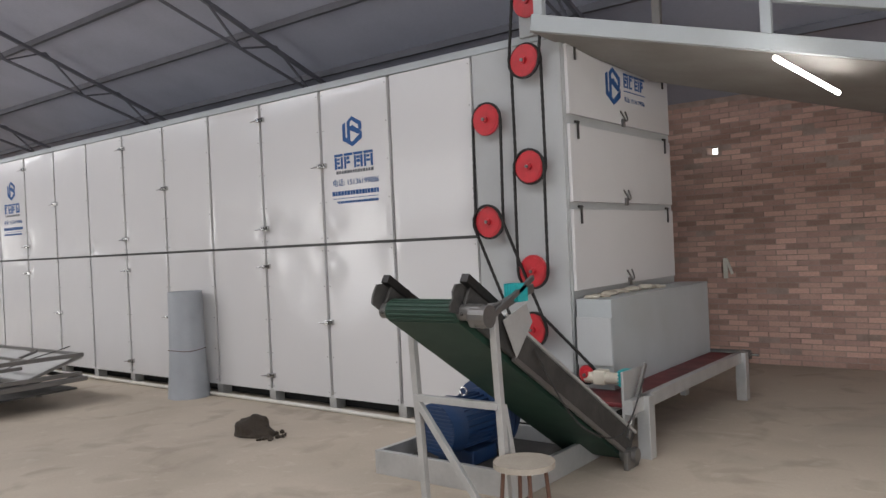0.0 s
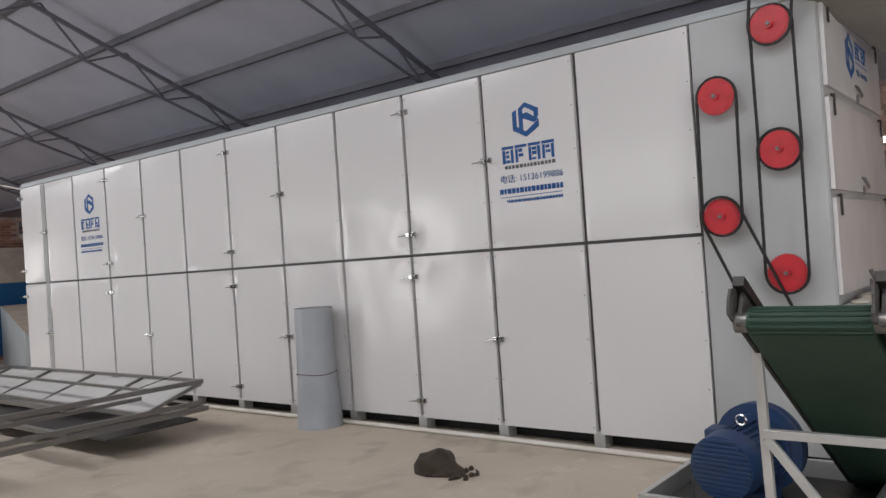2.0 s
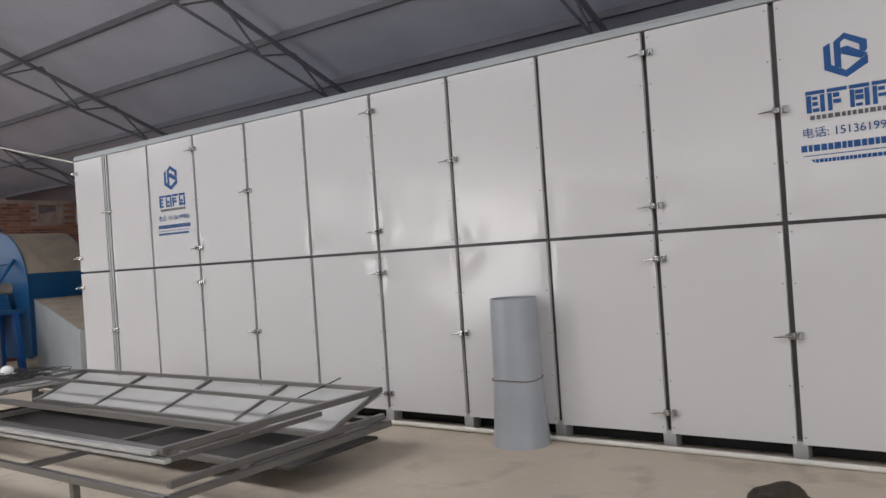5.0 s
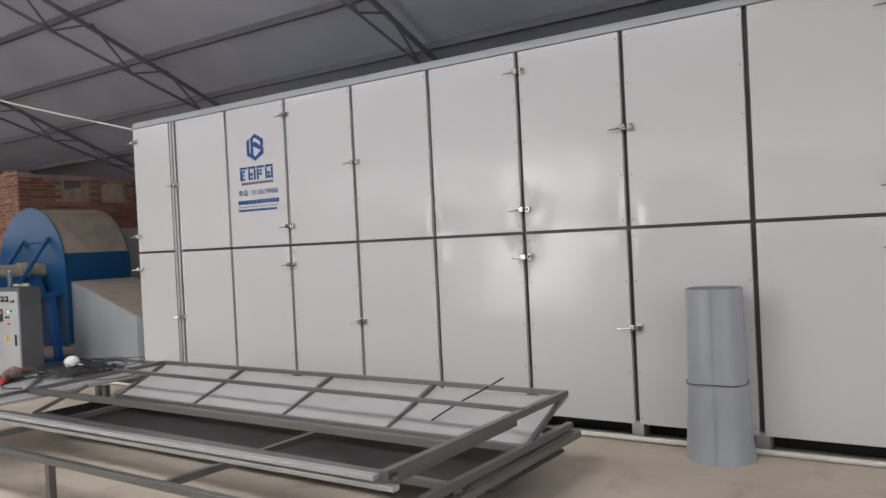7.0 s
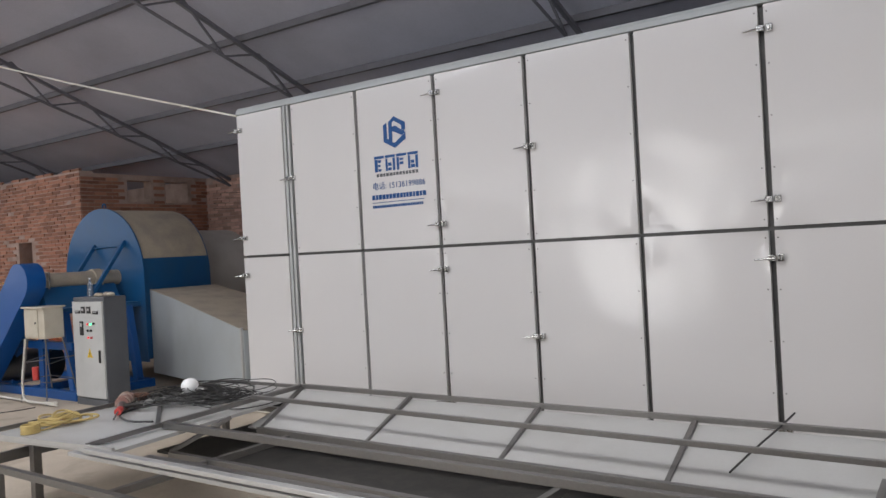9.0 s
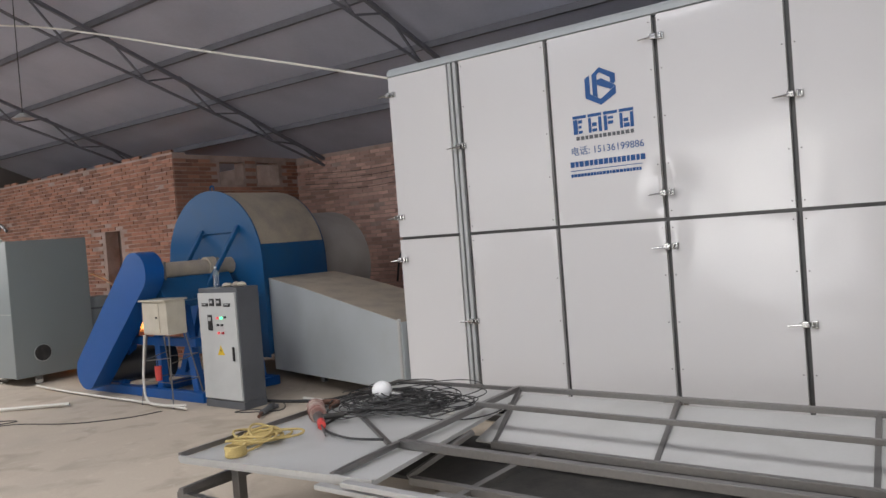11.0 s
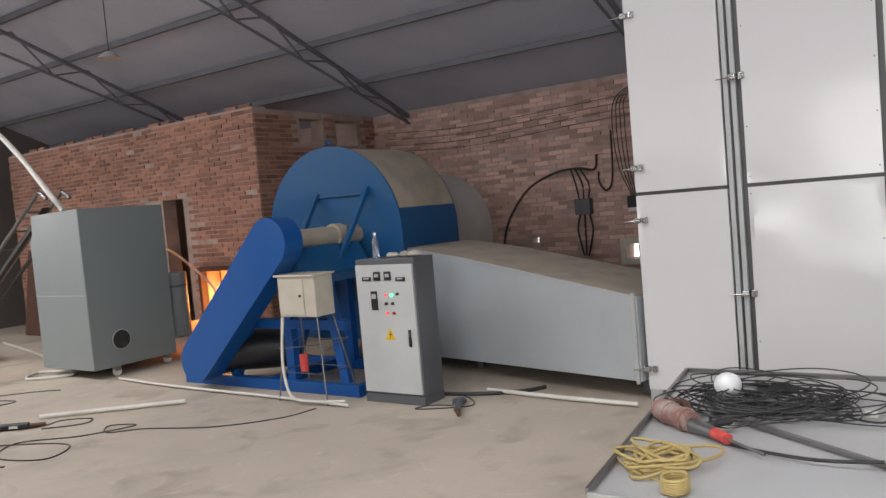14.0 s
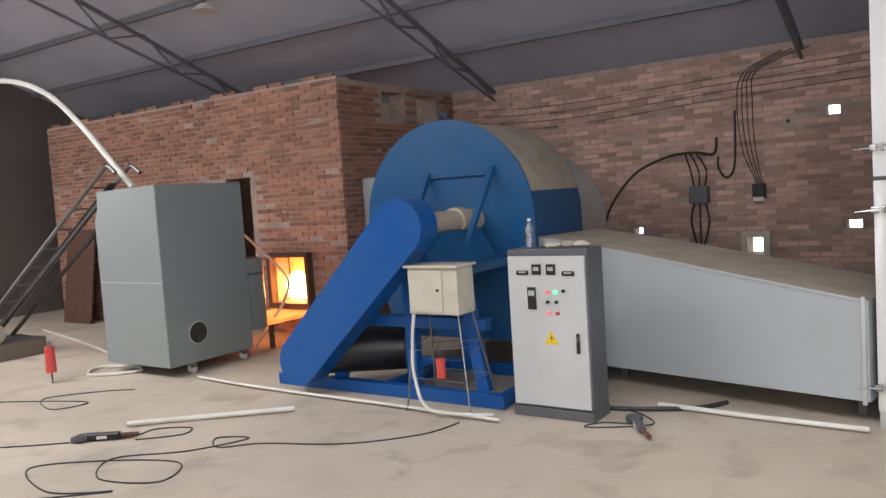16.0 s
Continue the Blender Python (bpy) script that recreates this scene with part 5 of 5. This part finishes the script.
for i in range(4):
    part("cable", add_tube(bmesh.new(), smooth_path([(-1.64 + .02 * i, YW - .04, 1.58), (-1.8 + .05 * i, YW - .05, 2.0), (-1.85 + .06 * i, YW - .05, 2.6), (-1.75 + .05 * i, YW - .06, 2.95), (-1.3 + .1 * i, YW - .06, 3.15)]), .006), M_CABLE, meter)
part("cable", add_tube(bmesh.new(), smooth_path([(-1.88, YW - .05, 2.5), (-1.9, YW - .05, 1.85), (-2.0, YW - .05, 1.68), (-2.1, YW - .04, 1.8), (-2.1, YW - .04, 1.95)]), .014), M_CABLE, meter)
fit_in(meter, (.17, 0, .06))
for i in range(4):
    o = thing("wall_wire", (-3, YW, 2.8), "thin black wire strung along the brick wall", "wire", "wires on the wall")
    part("strand", add_tube(bmesh.new(), smooth_path([(-5.6, YW - .06, 2.98 - i * .1), (-4.0, YW - .08, 2.9 - i * .1), (-2.0, YW - .07, 2.98 - i * .09), (-.2, YW - .06, 3.05 - i * .09)]), .0045, 6), M_CABLE, o)
    fit_in(o)
vent = thing("wall_vent_frame", (-1.67, YW, .82), "square pale frame round a bright wall opening", "vent")
for d in ((-1.84, -1.76, .64, 1.0), (-1.58, -1.5, .64, 1.0), (-1.76, -1.58, .64, .72), (-1.76, -1.58, .92, 1.0)):
    box("frame_side", (d[0], d[1], YW - .05, YW + .02, d[2], d[3]), M_CREAM, vent, .004)
fit_in(vent, (.15, 0, .06))
hk = thing("wall_hook", (12.05, YW, 1.1), "small pale bracket on the brick wall", "bracket")
part("arm", add_bar(bmesh.new(), (12.0, YW - .04, 1.2), (12.0, YW - .04, .95), .05, .03, (0, 1, 0), .004), M_PVC, hk)
part("arm", add_bar(bmesh.new(), (12.02, YW - .04, 1.18), (12.08, YW - .04, 1.0), .03, .03, (0, 1, 0), .004), M_PVC, hk)
fit_in(hk, (.06, 0, .1))

# ---- brick walls ----


def box_data(x0, x1, y0, y1, z0, z1):
    v = [(x, y, z) for x in (x0, x1) for y in (y0, y1) for z in (z0, z1)]
    return v, [(0, 1, 3, 2), (4, 6, 7, 5), (0, 4, 5, 1), (2, 3, 7, 6), (0, 2, 6, 4), (1, 5, 7, 3)]


BL, BH, PL, PH = .225, .054, .238, .066
BRICKS = []
for i in range(5):
    me = bpy.data.meshes.new("brick")
    rg = random.Random(i)
    v, f = box_data(-BL / 2, BL / 2, -.02, .03, -BH / 2, BH / 2)
    me.from_pydata([tuple(c + rg.uniform(-.003, .003) for c in p) for p in v], [], f)
    me.materials.append(M_BRICKP)
    BRICKS.append(me)


PALE = []
for me in BRICKS:
    me = me.copy()
    me.materials.clear()
    me.materials.append(M_BRICKWP)
    PALE.append(me)


def brick_wall(name, u0, u1, h, holes, place, turn, thick, label, single, cover, seed, piece=None, rest=None):
    """Courses of bricks before a mortar slab. single: the stretch (u0, u1, z0, z1) whose bricks are pieces of their own."""
    slab = slab_with_holes(bmesh.new(), u0, u1, 0, h, holes, lambda u, v, s: place(u, .009 + thick * s, v))
    wall = structure(name, slab, M_MORTAR, label, "wall")
    rg, V, F, count = random.Random(seed), [], [], 0
    for r in range(int(h / PH)):
        z = (r + .5) * PH
        n = int((u1 - u0) / PL) + 1
        for c in range(n + 1):
            a, b = u0 + (c - (r % 2) * .5) * PL, u0 + (c - (r % 2) * .5) * PL + BL
            a, b = max(a, u0), min(b, u1)
            if b - a < .05 or not any(k[0] <= (a + b) / 2 <= k[1] and k[2] <= z <= k[3] for k in cover):
                continue
            if any(a < q[1] and b > q[0] and z + BH / 2 > q[2] and z - BH / 2 < q[3] for q in holes):
                continue
            dep = rg.uniform(-.006, .007) - (.012 if rg.random() < .05 else 0)
            if single[0] < (a + b) / 2 < single[1] and single[2] < z < single[3] and b - a > BL - .01 and count < 300:
                o = new("brick", (piece or BRICKS)[rg.randrange(5)])
                o.parent = wall
                o.matrix_basis = Matrix.Translation(place((a + b) / 2, .02 - dep, z + rg.uniform(-.003, .003))) @ pose(0, 0, 0, 0, 0, turn)
                count += 1
                continue
            v, f = box_data(a, b, -dep, .05, z - BH / 2 + rg.uniform(-.003, .003), z + BH / 2 + rg.uniform(-.003, .003))
            k = len(V)
            V += [place(*p) for p in v]
            F += [tuple(k + i for i in q) for q in f]
    me = bpy.data.meshes.new("brick_courses")
    me.from_pydata(V, [], F)
    me.materials.append(rest or M_BRICK)
    me.validate()
    b = bmesh.new()
    b.from_mesh(me)
    bmesh.ops.recalc_face_normals(b, faces=b.faces[:])
    b.to_mesh(me)
    b.free()
    o = new("brick_courses", me)
    o.parent = wall
    tagged(o, kind="stuff")
    return wall


HOLES = [(-1.61, -1.43, .78, .98), (-.7, -.55, 2.4, 2.52), (-.51, -.35, 1.05, 1.16), (-3.1, -2.96, 1.04, 1.14), (11.86, 12.01, 2.6, 2.7), (-1.13, -1.09, 2.35, 2.39)]
brick_wall("wall_back", X0, X1, 3.3, HOLES, lambda u, d, v: (u, YW + d, v), 0, .26, "weathered red brick wall with small bright holes",
           (-2.9, .0, .9, 2.4), [(-6.1, .6, .6, 3.3), (9.5, 19, 0, 3.3)], 1, PALE, M_BRICKW)
brick_wall("wall_furnace", -12.6, -5.885, 3.33, [(-8.1, -7.6, 0, 2.17), (-7.22, -6.58, .43, 1.05)], lambda u, d, v: (u, 1.6 + d, v), 0, .24,
           "red brick furnace room wall with a doorway and a fire door", (-8.0, -5.9, 1.3, 3.33), [(-12.6, -5.87, 0, 3.4)], 2)
brick_wall("wall_furnace_side", 1.615, 4.25, 3.3, [(2.5, 3.0, 2.8, 3.2), (3.3, 3.8, 2.8, 3.2)], lambda u, d, v: (-5.87 - d, u, v), 90, .24,
           "brick side wall of the furnace room with vent gaps", (1.8, 2.6, 1.0, 3.3), [(1.615, 4.25, 0, 3.3)], 3)
rb = thing("loose_bricks", (-8, 1.7, 3.33), "uneven loose bricks along the wall top", "bricks")
rg = random.Random(8)
for i in range(22):
    if i % 3 != 1:
        o = new("brick", BRICKS[i % 5])
        o.parent = rb
        o.matrix_basis = pose(-12.4 + i * .3, 1.68 + rg.uniform(-.02, .02), 3.33 + .028, 0, 0, rg.uniform(-8, 8))
fit_in(rb)

fl_box = thing("flue_box", (-5.8, 2.1, 1.2), "pale grey sheet flue box on the furnace room side", "flue")
box("casing", (-5.86, -5.55, 1.95, 2.4, 1.1, 2.03), M_LIGHTGREY, fl_box, .006)
fit_in(fl_box)

# fire door with the burning fuel behind it
fire = thing("fire_door", (-7.08, 1.6, .3), "open fire door with bright orange flames inside", "fire door")
for d in ((-7.46, -7.4, .24, .98), (-6.75, -6.69, .24, .98), (-7.4, -6.75, .92, .98), (-7.4, -6.75, .24, .3)):
    box("door_frame", (d[0], d[1], 1.5, 1.62, d[2], d[3]), M_RUST, fire, .004)
box("firebrick_back", (-7.42, -6.73, 1.9, 2.0, .28, .94), M_EMBER_GLOW, fire)
for i, (x, w, h) in enumerate(((-7.15, .17, .4), (-6.98, .15, .34), (-7.28, .11, .3))):
    b = add_ball(bmesh.new(), (x, 1.78, .34 + h * .45), .5, (w * 2, .1, h), 20)
    for v in b.verts:
        v.co.x += .04 * noise.noise(v.co * 9 + Vector((i, 0, 0)))
    part("flame", b, M_FLAME, fire, "", True)
# added emitting plate on legs imitates the orange firelight below the door
box("glow_plate", (-7.5, -6.65, .7, 1.6, .16, .2), M_EMBER_GLOW, fire, .005)
for x in (-7.45, -6.7):
    box("glow_plate_leg", (x, x + .05, .75, .8, -.13, .16), M_RUST, fire)
fit_in(fire, (.17, 0, .13))

# bright hazy daylight beyond the wall holes
M_HAZE = mat("daylight_haze", (1, .99, .97), 1, 0, 0, 1, 0, emit=2.5)
structure("backdrop", add_box(bmesh.new(), -30, 30, 9.0, 9.1, -.2, 8), M_HAZE, "plain bright haze outside the hall", "backdrop")
